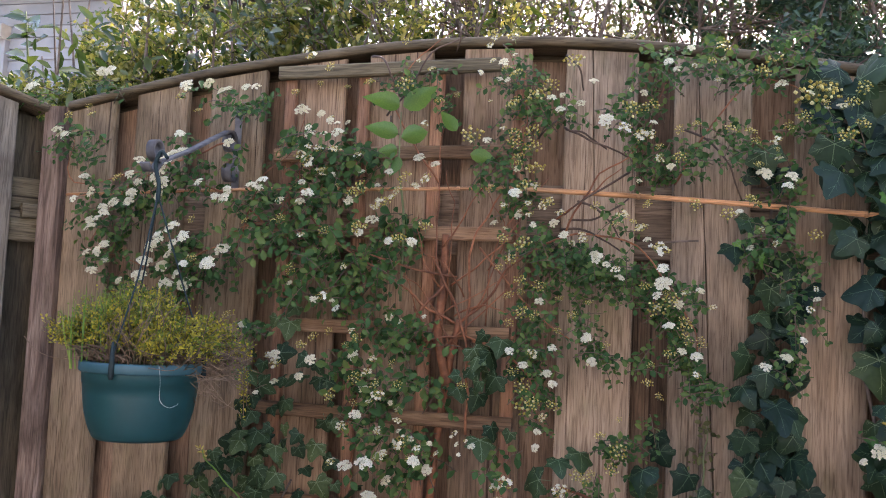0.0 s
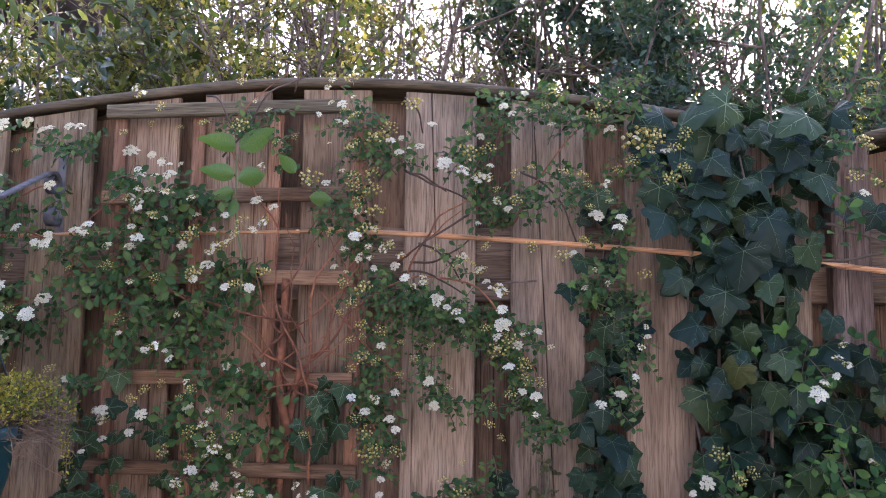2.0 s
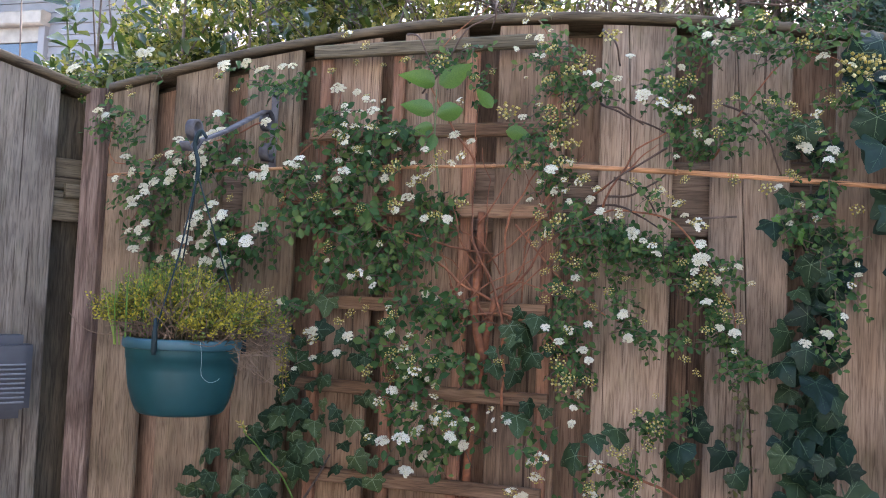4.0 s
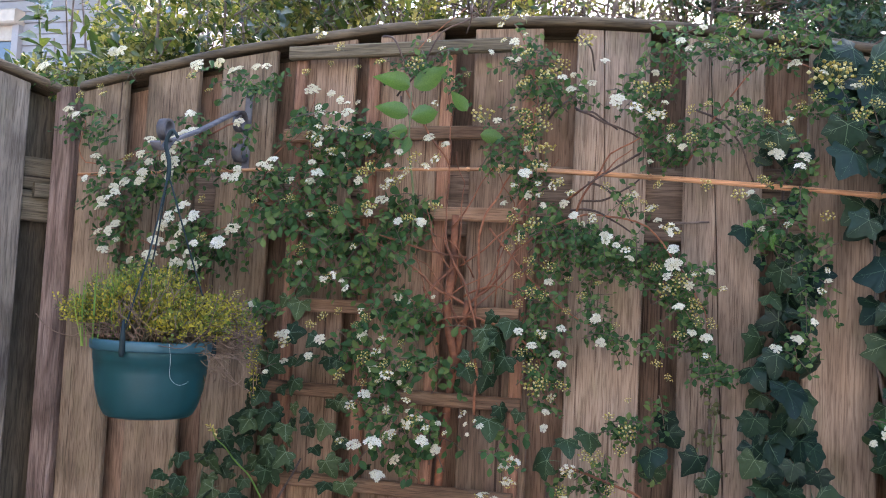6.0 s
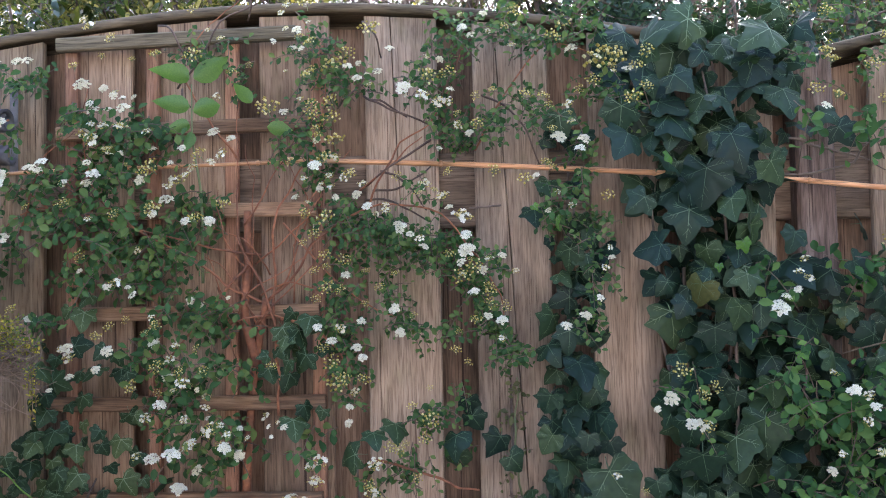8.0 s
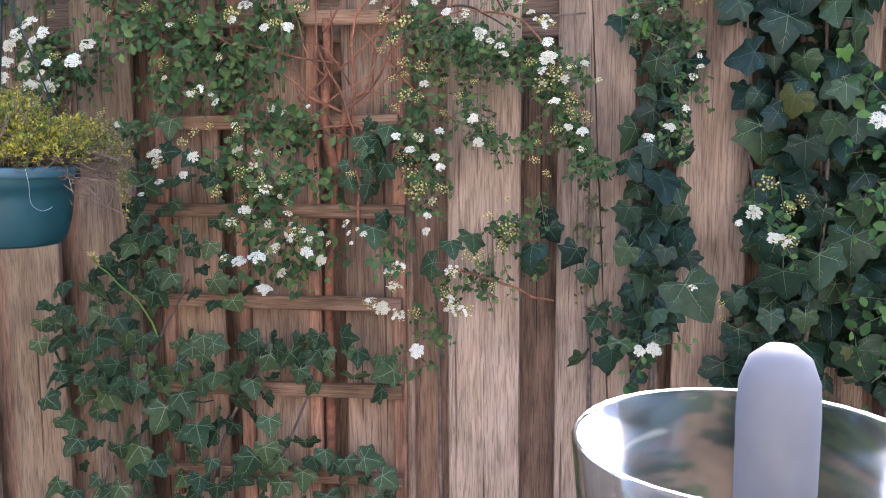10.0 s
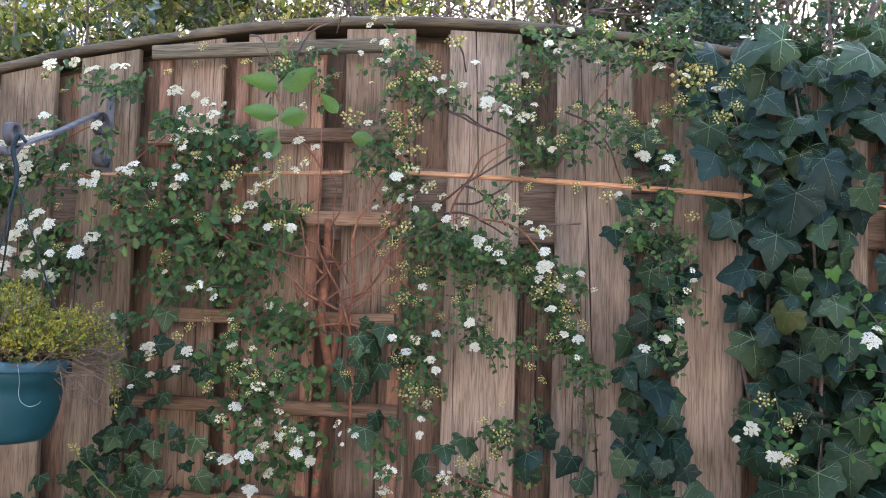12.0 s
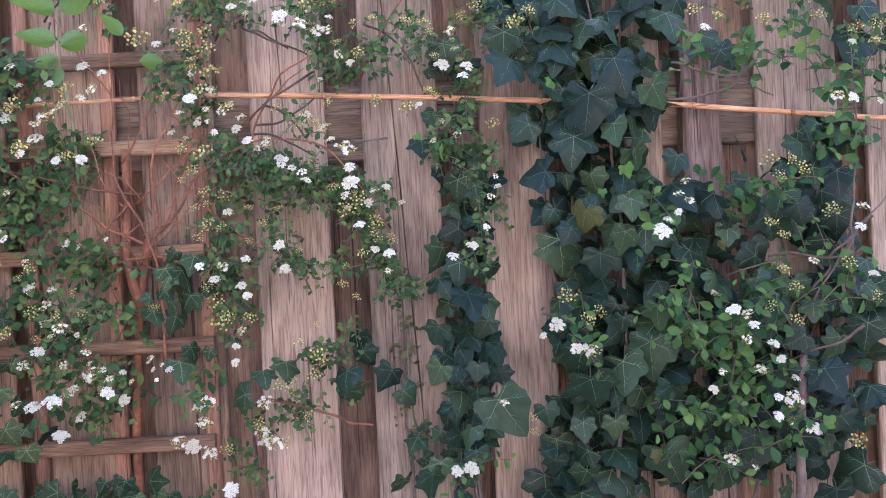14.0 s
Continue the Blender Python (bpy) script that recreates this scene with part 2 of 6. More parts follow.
TWIG = plain("thin_twig", (0.13, 0.085, 0.05), 0.7)
DRY_STEM = plain("dry_stem", (0.20, 0.125, 0.072), 0.8, vary=0.4, scale=80)
THREAD = plain("pale_thread", (0.5, 0.52, 0.46), 0.7)
# white clapboard; the shade of trees on it is mixed into this colour
SIDING = plain("shaded_white_siding", (0.275, 0.242, 0.222), 0.6, vary=0.12, scale=6)
TRIM_PAINT = plain("house_trim", (0.45, 0.36, 0.27), 0.6, vary=0.2, scale=8)
ROOF_TILE = plain("roof_tile", (0.09, 0.075, 0.07), 0.8, vary=0.3, scale=12)
PANE = plain("window_glass", (0.05, 0.07, 0.09), 0.06, vary=0.1, spec=0.8)
# white wax, its colour lowered to stand in for shade
WAX = plain("shaded_white_wax", (0.17, 0.165, 0.16), 0.6, vary=0.05, spec=0.2)
_m, _n, _l, _b = material("clear_glass")
_b.inputs["Base Color"].default_value = (0.9, 0.93, 0.93, 1)
_b.inputs["Transmission Weight"].default_value, _b.inputs["Roughness"].default_value, _b.inputs["IOR"].default_value = 1.0, 0.12, 1.35
GLASS = _m
RENDERED_WALL = plain("grey_rendered_wall", (0.30, 0.30, 0.30), 0.85, vary=0.12, scale=14, bump=0.3)

# ---- building helpers ----
rng = random.Random(7)


def mesh_of(name, bm, *mats):
    me = bpy.data.meshes.new(name)
    bm.to_mesh(me)
    bm.free()
    for m in mats:
        me.materials.append(m)
    return me


def part(name, bm, mat, parent=None, label=""):
    """One bmesh as one mesh object under a thing or a part."""
    mats = mat if isinstance(mat, (list, tuple)) else (mat,)
    ob = new(name, mesh_of(name, bm, *mats))
    ob.parent = parent
    return tagged(ob, label)


def thing(name, label, category, at=(0, 0, 0), group="", kind=""):
    ob = new(name)
    ob.location = at
    ob.empty_display_size = 0.05
    return tagged(ob, label, category, group, kind)


def board_mesh(x0, x1, y0, y1, z0, top, wear=0.003, lean=0.0):
    """A sawn board with eased edges; top(x) gives the height of its upper end."""
    bm = bmesh.new()
    e = wear
    prof = [(x0 + e, y0), (x1 - e, y0), (x1, y0 + e), (x1, y1 - e), (x1 - e, y1), (x0 + e, y1), (x0, y1 - e), (x0, y0 + e)]
    lo = [bm.verts.new((x + lean * z0, y, z0)) for x, y in prof]
    hi = [bm.verts.new((x + lean * top(x), y, top(x))) for x, y in prof]
    n = len(prof)
    for i in range(n):
        bm.faces.new((lo[i], lo[(i + 1) % n], hi[(i + 1) % n], hi[i]))
    bm.faces.new(hi)
    bm.faces.new(lo[::-1])
    return bm


def cracked_board(x0, x1, y0, y1, z0, top, crack, lean, z_from=0.0):
    """A sawn board with one long drying crack that wanders down its face."""
    bm = bmesh.new()
    rows, e = [], 0.0025
    for i in range(41):
        t = i / 40
        line = []
        zc = z0 + (top(crack) - z0) * t
        w = 0.0013 * (1 + 0.7 * noise.noise((3.0, 0.0, zc * 9))) if zc >= z_from else 0.00005
        c = crack + 0.003 * noise.noise((7.0, 0.0, zc * 3.5)) - lean * (zc - 1.4)
        for x, y in ((x0 + e, y0), (c - w, y0), (c, y0 + w * 5), (c + w, y0), (x1 - e, y0), (x1, y0 + e), (x1, y1), (x0, y1), (x0, y0 + e)):
            line.append(bm.verts.new((x, y, z0 + (top(x) - z0) * t)))
        rows.append(line)
    for a, b in zip(rows, rows[1:]):
        for j in range(9):
            bm.faces.new((a[j], a[(j + 1) % 9], b[(j + 1) % 9], b[j]))
    bm.faces.new(rows[-1])
    bm.faces.new(rows[0][::-1])
    return bm


def bar_mesh(a, b, w, h, e=0.003, turn=0.0):
    """A straight eased bar from a to b: w across (level), h high."""
    a, b = Vector(a), Vector(b)
    way = (b - a).normalized()
    up = Vector((0, 0, 1)) if abs(way.z) < 0.9 else Vector((0, 1, 0))
    side = way.cross(up).normalized()
    up = side.cross(way)
    prof = [(-w / 2 + e, -h / 2), (w / 2 - e, -h / 2), (w / 2, -h / 2 + e), (w / 2, h / 2 - e), (w / 2 - e, h / 2), (-w / 2 + e, h / 2), (-w / 2, h / 2 - e), (-w / 2, -h / 2 + e)]
    bm = bmesh.new()
    rings = [[bm.verts.new(p + side * x + up * y) for x, y in prof] for p in (a, b)]
    for i in range(8):
        bm.faces.new((rings[0][i], rings[0][(i + 1) % 8], rings[1][(i + 1) % 8], rings[1][i]))
    bm.faces.new(rings[0][::-1])
    bm.faces.new(rings[1])
    bmesh.ops.recalc_face_normals(bm, faces=bm.faces)
    return bm


def tube(bm, points, radii, sides=6):
    """A tapered tube along points, added to bm."""
    points = [Vector(p) for p in points]
    rings = []
    for i, p in enumerate(points):
        way = (points[min(i + 1, len(points) - 1)] - points[max(i - 1, 0)]).normalized()
        ref = Vector((0, 1, 0)) if abs(way.y) < 0.8 else Vector((1, 0, 0))
        u = way.cross(ref).normalized()
        v = way.cross(u)
        r = radii[i] if isinstance(radii, (list, tuple)) else radii
        rings.append([bm.verts.new(p + (u * math.cos(k) + v * math.sin(k)) * r) for k in [2 * math.pi * j / sides for j in range(sides)]])
    for a, b in zip(rings, rings[1:]):
        for j in range(sides):
            bm.faces.new((a[j], a[(j + 1) % sides], b[(j + 1) % sides], b[j])).smooth = True
    bm.faces.new(rings[0][::-1])
    bm.faces.new(rings[-1])


def bowed(points, steps=6):
    """A smooth line through a few points (Catmull-Rom)."""
    p = [Vector(q) for q in points]
    p = [p[0] * 2 - p[1]] + p + [p[-1] * 2 - p[-2]]
    out = []
    for i in range(1, len(p) - 2):
        for k in range(steps):
            t = k / steps
            a, b, c, d = p[i - 1], p[i], p[i + 1], p[i + 2]
            out.append(0.5 * (2 * b + (c - a) * t + (2 * a - 5 * b + 4 * c - d) * t * t + (3 * b - a - 3 * c + d) * t ** 3))
    return out + [p[-2]]


# ---- ground ----
# the ground is out of view; its pale grey serves as a reflector
bm = bmesh.new()
bmesh.ops.create_grid(bm, x_segments=60, y_segments=60, size=60)
for v in bm.verts:
    v.co.z = 0.02 * noise.noise(v.co * 0.7) - 0.02
ground = tagged(part("ground", bm, BOUNCE_GROUND), "unseen garden ground, kept pale to bounce light up the fence", "ground", kind="structure")

# ---- the fence: arched panels of overlapping boards between posts ----
def arch(x, x0, x1, low=1.834, rise=0.120):
    """The curve of a panel's top between its posts."""
    u = (x + 0.02 - (x0 + x1) / 2) / ((x1 - x0) / 2)
    return low + rise * (1 - abs(u) ** 1.8)


RAIL_Z = (1.545, 1.683)


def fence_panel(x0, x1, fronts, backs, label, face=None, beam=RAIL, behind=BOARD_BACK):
    """Posts apart: front boards, rails behind them, back boards in the gaps, a bent cap on top."""
    fence = thing("fence", label, "fence", group="fence panels")
    top = lambda x: arch(x, x0, x1) - 0.007
    for a, b in fronts:
        split = {0.236: (0.304, 0.055), 0.036: (0.106, 0.04, 1.60)}.get(a)
        if split:
            part("board", cracked_board(a, b, 0.0, 0.017, 0.03, top, *split), PALE_BOARD, fence, "board with a long drying crack")
            continue
        # darker wood left of x -0.55, paler wood right of 0
        part("board", board_mesh(a, b, 0.0, 0.016 + rng.uniform(-0.002, 0.003), 0.03, top, 0.0025, rng.uniform(-0.0015, 0.0015)), face or (DARKER_BOARD if a < -0.55 else PALE_BOARD if a > 0 else BOARD), fence)
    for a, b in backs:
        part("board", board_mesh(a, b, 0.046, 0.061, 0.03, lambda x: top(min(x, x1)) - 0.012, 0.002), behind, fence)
    for lo, hi in (RAIL_Z, (0.42, 0.55)) if beam is RAIL else ((1.545, 1.611), (1.614, 1.683), (0.42, 0.55)):
        part("rail", bar_mesh((x0, 0.031, (lo + hi) / 2), (x1, 0.031, (lo + hi) / 2), 0.028, hi - lo), beam, fence)
    # the cap: a bent lath along the far face, and a rounded strip over the boards
    for y, h, dz, th in ((0.070, 0.03, -0.016, 0.014),):
        bm = bmesh.new()
        n = 28
        rows = []
        for i in range(n + 1):
            x = x0 + (x1 - x0) * i / n
            z = arch(x, x0, x1) + dz + 0.002 * noise.noise((x * 6, y * 40, 0))
            rows.append([bm.verts.new((x, y + dy, z + dh)) for dy, dh in ((-th / 2, -h / 2), (th / 2, -h / 2), (th / 2, h / 2), (-th / 2 + 0.004, h / 2), (-th / 2, h / 2 - 0.006))])
        for a, b in zip(rows, rows[1:]):
            for j in range(5):
                bm.faces.new((a[j], b[j], b[(j + 1) % 5], a[(j + 1) % 5]))
        bm.faces.new(rows[0])
        bm.faces.new(rows[-1][::-1])
        bmesh.ops.recalc_face_normals(bm, faces=bm.faces)
        part("cap_lath", bm, CAP, fence)
    bm = bmesh.new()
    rows = []
    for i in range(29):
        x = x0 + (x1 - x0) * i / 28
        z = arch(x, x0, x1) + 0.002 * noise.noise((x * 5, 3, 0))
        rows.append([bm.verts.new((x, y, z + dz)) for y, dz in ((-0.006, -0.003), (0.088, 0.0), (0.088, 0.012), (0.08, 0.017), (-0.002, 0.017), (-0.008, 0.014), (-0.012, 0.008), (-0.011, 0.0))])
    for a, b in zip(rows, rows[1:]):
        for j in range(8):
            bm.faces.new((a[j], b[j], b[(j + 1) % 8], a[(j + 1) % 8])).smooth = j > 3
    bm.faces.new(rows[0])
    bm.faces.new(rows[-1][::-1])
    bmesh.ops.recalc_face_normals(bm, faces=bm.faces)
    part("cap_strip", bm, CAP, fence, "bent grey-brown capping strip")
    return fence


P1, P2 = (-1.088, -1.034), (0.806, 0.874)
FRONTS = [(-1.032, -0.922), (-0.872, -0.752), (-0.70, -0.578), (-0.522, -0.405), (-0.356, -0.226), (-0.16, -0.028), (0.036, 0.170), (0.236, 0.372), (0.444, 0.566), (0.645, 0.775)]
BACKS = [(a[1] - 0.045, b[0] + 0.045) for a, b in zip(FRONTS, FRONTS[1:])] + [(P1[1], -1.0), (0.74, P2[0])]
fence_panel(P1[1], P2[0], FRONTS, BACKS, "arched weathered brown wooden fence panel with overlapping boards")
fence_panel(P2[1], 2.68, [(0.942 + 0.2 * i, 1.088 + 0.2 * i) for i in range(9)], [(0.868 + 0.2 * i, 0.985 + 0.2 * i) for i in range(9)],
            "arched wooden fence panel largely covered by ivy", PALE_BOARD)
# the side fence starts at the corner post and comes forward at an angle
SIDE = pose(P1[0] + 0.006, -0.012, 0, 0, 0, 60)
side_fence = fence_panel(-1.86, 0.0, [(-0.206 - 0.2 * i, -0.060 - 0.2 * i) for i in range(9)], [(-0.105, 0.07)] + [(-0.305 - 0.2 * i, -0.17 - 0.2 * i) for i in range(8)],
                         "grey weathered wooden side fence panel with a wide rail", GREY_BOARD, OLD_RAIL, OLD_BOARD)
part("rail_block", bar_mesh((-0.036, 0.010, 1.611), (-0.004, 0.010, 1.611), 0.014, 0.032), OLD_RAIL, side_fence, "small square wooden block on the rail")
side_fence.matrix_basis = SIDE
for x0, x1 in (P1, P2, (2.68, 2.743)):
    post = part("fence_post", board_mesh(x0, x1, -0.02, 0.055, -0.3, lambda x: 1.84, 0.005), POST)
    tagged(post, "square reddish-brown wooden fence post between panels", "post", "fence posts")
end_post = part("fence_post", board_mesh(-1.93, -1.865, -0.02, 0.055, -0.3, lambda x: 1.84, 0.005), POST)
end_post.matrix_basis = SIDE
tagged(end_post, "square reddish-brown wooden fence post at the end of the side fence", "post", "fence posts")

# ---- a grey louvred box on the side fence ----
vent = thing("vent_box", "rounded grey plastic box with a louvred front on the side fence", "vent")
bm = bmesh.new()
bmesh.ops.create_cube(bm, size=1.0, matrix=pose(-0.16, -0.026, 1.215) @ Matrix.Diagonal((0.13, 0.052, 0.17, 1)))
bmesh.ops.bevel(bm, geom=[e for e in bm.edges if min(v.co.y for v in e.verts) < -0.03 or abs(e.verts[0].co.y - e.verts[1].co.y) > 0.03], offset=0.02, segments=4, affect="EDGES")
part("housing", bm, GREY_PLASTIC, vent)
for i in range(9):
    part("slat", bar_mesh((-0.205, -0.054, 1.165 + 0.0095 * i), (-0.115, -0.054, 1.165 + 0.0095 * i), 0.007, 0.0035, 0.001, 25), PALE_PLASTIC, vent)
vent.matrix_basis = SIDE

# ---- trellis on the fence ----
trellis = thing("trellis", "reddish-brown wooden lath trellis fixed to the fence", "trellis")
for x, dx in ((-0.515, 0.004), (-0.360, 0.003), (-0.209, -0.012), (-0.050, -0.004)):
    part("upright", bar_mesh((x + dx, -0.011, 0.66), (x, -0.011, 1.895), 0.024, 0.018), LATH, trellis)
for z, xa, xb, tilt in ((1.902, -0.535, -0.085, 0.004), (1.735, -0.535, -0.060, 0.004), (1.582, -0.572, -0.050, 0), (1.397, -0.500, -0.048, 0), (1.233, -0.562, -0.038, 0), (1.060, -0.560, -0.046, 0.0), (0.890, -0.575, -0.046, 0.004), (0.72, -0.575, -0.046, 0)):
    part("crossbar", bar_mesh((xa, -0.029, z - tilt), (xb, -0.029, z + tilt), 0.017, 0.026), OLD_RAIL if z > 1.8 else LATH_H, trellis)

peg = part("wooden_peg", bar_mesh((0.225, -0.012, 1.577), (0.283, -0.02, 1.580), 0.004, 0.0035, 0.001), BARK)
tagged(peg, "short dark twig stuck to a fence board", "twig")

# ---- bamboo canes tied across ----
def cane(points, r, gap):
    ob = thing("bamboo_cane", "thin tan bamboo cane tied level across the fence", "cane", group="bamboo canes")
    line = bowed(points, 8)
    bm = bmesh.new()
    tube(bm, line, [r * (1 + 0.06 * math.sin(i * 1.7)) for i in range(len(line))], 8)
    part("stalk", bm, CANE, ob)
    way = Vector(points[-1]) - Vector(points[0])
    d = 0.07
    while d < way.length:
        f = d / way.length * (len(line) - 1)
        i = int(f)
        p = line[i].lerp(line[min(i + 1, len(line) - 1)], f - i)
        bm = bmesh.new()
        u = way.normalized()
        tube(bm, [p - u * 0.004, p - u * 0.0015, p + u * 0.0015, p + u * 0.004], [r * 1.02, r * 1.3, r * 1.3, r * 1.02], 8)
        part("node_ring", bm, CANE, ob)
        d += gap * rng.uniform(0.8, 1.2)
    return ob


cane([(-0.996, -0.045, 1.645), (-0.56, -0.047, 1.660), (-0.29, -0.047, 1.663), (-0.02, -0.05, 1.667)], 0.0036, 0.19)
cane([(-0.10, -0.062, 1.668), (0.03, -0.058, 1.661), (0.263, -0.05, 1.649), (0.58, -0.05, 1.626), (0.781, -0.047, 1.611), (0.909, -0.047, 1.596), (1.134, -0.047, 1.571), (1.25, -0.047, 1.558)], 0.0048, 0.23)

# ---- where the flowers, buds and leaf clumps hang: x, z in metres, width in centimetres ----
BASKET_SPRAY = [
    (-0.95, 1.759, 2), (-0.671, 1.843, 2.4), (-0.629, 1.848, 2.2), (-0.602, 1.834, 1.7), (-0.584, 1.835, 1.7), (-0.562, 1.845, 1.9),
    (-0.523, 1.835, 1.9), (-0.693, 1.754, 1.8), (-0.765, 1.698, 2.2), (-0.704, 1.699, 3.3), (-0.691, 1.712, 1.8), (-0.669, 1.716, 2),
    (-0.798, 1.675, 1.8), (-0.715, 1.678, 2.2), (-0.739, 1.668, 2.2), (-0.726, 1.659, 2.6), (-0.765, 1.657, 1.5), (-0.629, 1.656, 1.7),
    (-0.576, 1.732, 1.9), (-0.891, 1.667, 2), (-0.88, 1.639, 2), (-0.897, 1.621, 1.6), (-0.792, 1.639, 1.8), (-0.771, 1.634, 1.8),
    (-0.785, 1.619, 2), (-0.813, 1.615, 2.2), (-0.831, 1.606, 1.6), (-0.824, 1.594, 1.8), (-0.844, 1.584, 1.6), (-0.872, 1.583, 1.8),
    (-0.85, 1.565, 2.2), (-0.835, 1.535, 1.8),
]
LOW_LEFT_SPRAY = [
    (-0.87, 1.518, 1.6), (-0.846, 1.521, 2), (-0.827, 1.503, 1.5), (-0.843, 1.482, 2), (-0.724, 1.631, 2.2), (-0.683, 1.57, 3), (-0.708, 1.551, 2),
    (-0.657, 1.553, 2.2), (-0.728, 1.534, 2.4), (-0.677, 1.537, 2), (-0.691, 1.518, 1.7), (-0.737, 1.503, 2.6), (-0.709, 1.497, 2.2),
    (-0.654, 1.501, 1.7), (-0.606, 1.504, 2.6), (-0.58, 1.531, 2.6), (-0.739, 1.475, 2.6), (-0.672, 1.482, 1.7), (-0.691, 1.462, 2.6),
    (-0.659, 1.463, 2.4), (-0.797, 1.466, 1.5), (-0.763, 1.47, 1.5), (-0.571, 1.643, 1.5), (-0.596, 1.63, 1.5), (-0.576, 1.627, 2.4),
    (-0.509, 1.662, 2.1), (-0.52, 1.65, 2.1), (-0.506, 1.646, 1.5), (-0.529, 1.393, 1.9),
]
UPPER_SPRAY = [
    (-0.424, 1.899, 2.4), (-0.441, 1.797, 3), (-0.407, 1.794, 1.7), (-0.392, 1.788, 1.5), (-0.434, 1.759, 2.4), (-0.423, 1.763, 1.5),
    (-0.38, 1.775, 1.5), (-0.377, 1.759, 2.4), (-0.356, 1.778, 1.3), (-0.4, 1.756, 1.5), (-0.446, 1.716, 2.2), (-0.428, 1.701, 2.8),
    (-0.37, 1.721, 2.4), (-0.331, 1.714, 1.7), (-0.379, 1.678, 1.3), (-0.419, 1.64, 2.4), (-0.485, 1.628, 1.7), (-0.445, 1.629, 1.9),
    (-0.344, 1.63, 1.9), (-0.427, 1.563, 1.5), (-0.313, 1.569, 1.7), (-0.269, 1.684, 1.7), (-0.277, 1.626, 3.4), (-0.288, 1.615, 1.7),
    (-0.251, 1.652, 1.9), (-0.253, 1.634, 1.7), (-0.216, 1.711, 2.5), (-0.196, 1.672, 2.3), (-0.215, 1.555, 1.9), (-0.264, 1.557, 1.7),
    (-0.201, 1.768, 1.5), (-0.193, 1.869, 1.5),
]
TRELLIS_SPRAY = [
    (-0.451, 1.474, 1.3), (-0.378, 1.452, 2.1), (-0.397, 1.445, 1.5), (-0.33, 1.39, 1.3), (-0.255, 1.419, 1.5), (-0.234, 1.412, 1.5),
    (-0.344, 1.508, 1.5), (-0.464, 1.341, 2.2), (-0.469, 1.324, 2.4), (-0.392, 1.336, 2.1), (-0.323, 1.347, 2.3), (-0.282, 1.342, 1.5),
    (-0.476, 1.289, 1.7), (-0.302, 1.286, 2.1), (-0.264, 1.28, 2.3), (-0.308, 1.24, 2.5), (-0.232, 1.235, 1.7), (-0.26, 1.218, 1.5),
    (-0.125, 1.222, 1.2), (-0.217, 1.2, 2.9), (-0.166, 1.202, 1.2), (-0.187, 1.192, 1.7), (-0.155, 1.184, 1.2), (-0.093, 1.201, 1.4),
    (-0.282, 1.158, 3.3), (-0.256, 1.175, 1.9), (-0.325, 1.146, 2.9), (-0.175, 1.152, 2.1), (-0.271, 1.101, 2.9), (-0.05, 1.134, 1.8),
    (-0.282, 1.266, 1.5),
]
MIDDLE_SPRAY = [
    (-0.082, 1.93, 1.7), (-0.086, 1.907, 1.5), (-0.064, 1.885, 1.9), (-0.053, 1.848, 1.2), (-0.074, 1.856, 1.5), (0.026, 1.814, 1.8),
    (0.044, 1.821, 1.2), (0.042, 1.794, 1.8), (0.077, 1.804, 1.8), (0.096, 1.849, 1.8), (0.121, 1.773, 3.2), (0.153, 1.759, 2.4),
    (0.18, 1.749, 2.6), (0.183, 1.825, 1.4), (0.201, 1.769, 1.4), (0.238, 1.859, 1.8), (0.221, 1.895, 1.2), (0.223, 1.871, 1.6), (0.153, 1.922, 2),
    (0.212, 1.708, 1.6), (0.232, 1.696, 1.6), (0.179, 1.672, 1.2), (-0.117, 1.742, 1.5), (-0.091, 1.744, 1.7), (-0.03, 1.644, 2.3),
    (-0.05, 1.622, 1.4), (-0.009, 1.628, 1.6), (0.016, 1.624, 1.6), (-0.004, 1.608, 1.4), (0.047, 1.613, 1.8), (0.035, 1.597, 1.8),
    (-0.029, 1.608, 1.4),
]
FALLING_SPRAY = [
    (0.154, 1.611, 2), (0.054, 1.575, 1.8), (0.067, 1.563, 1.2), (0.089, 1.565, 1.8), (0.186, 1.586, 2.2), (0.216, 1.553, 3.3), (0.196, 1.568, 1.4),
    (0.109, 1.541, 1.6), (-0.031, 1.691, 1.4), (0.004, 1.658, 1.6), (-0.069, 1.593, 1.4), (0.112, 1.536, 2), (0.129, 1.524, 1.4),
    (0.144, 1.517, 1.6), (0.152, 1.502, 1.6), (0.223, 1.521, 2), (0.224, 1.495, 2.7), (0.215, 1.475, 1.8), (0.26, 1.481, 1.6), (0.251, 1.462, 1.6),
    (0.213, 1.455, 1.4), (0.235, 1.425, 1.8), (0.098, 1.399, 1.8), (0.109, 1.359, 1.8), (0.014, 1.458, 1.6), (0.281, 1.376, 1.9),
    (0.279, 1.347, 1.4), (0.257, 1.384, 1.4), (0.283, 1.485, 1.4), (0.305, 1.459, 1.2),
]
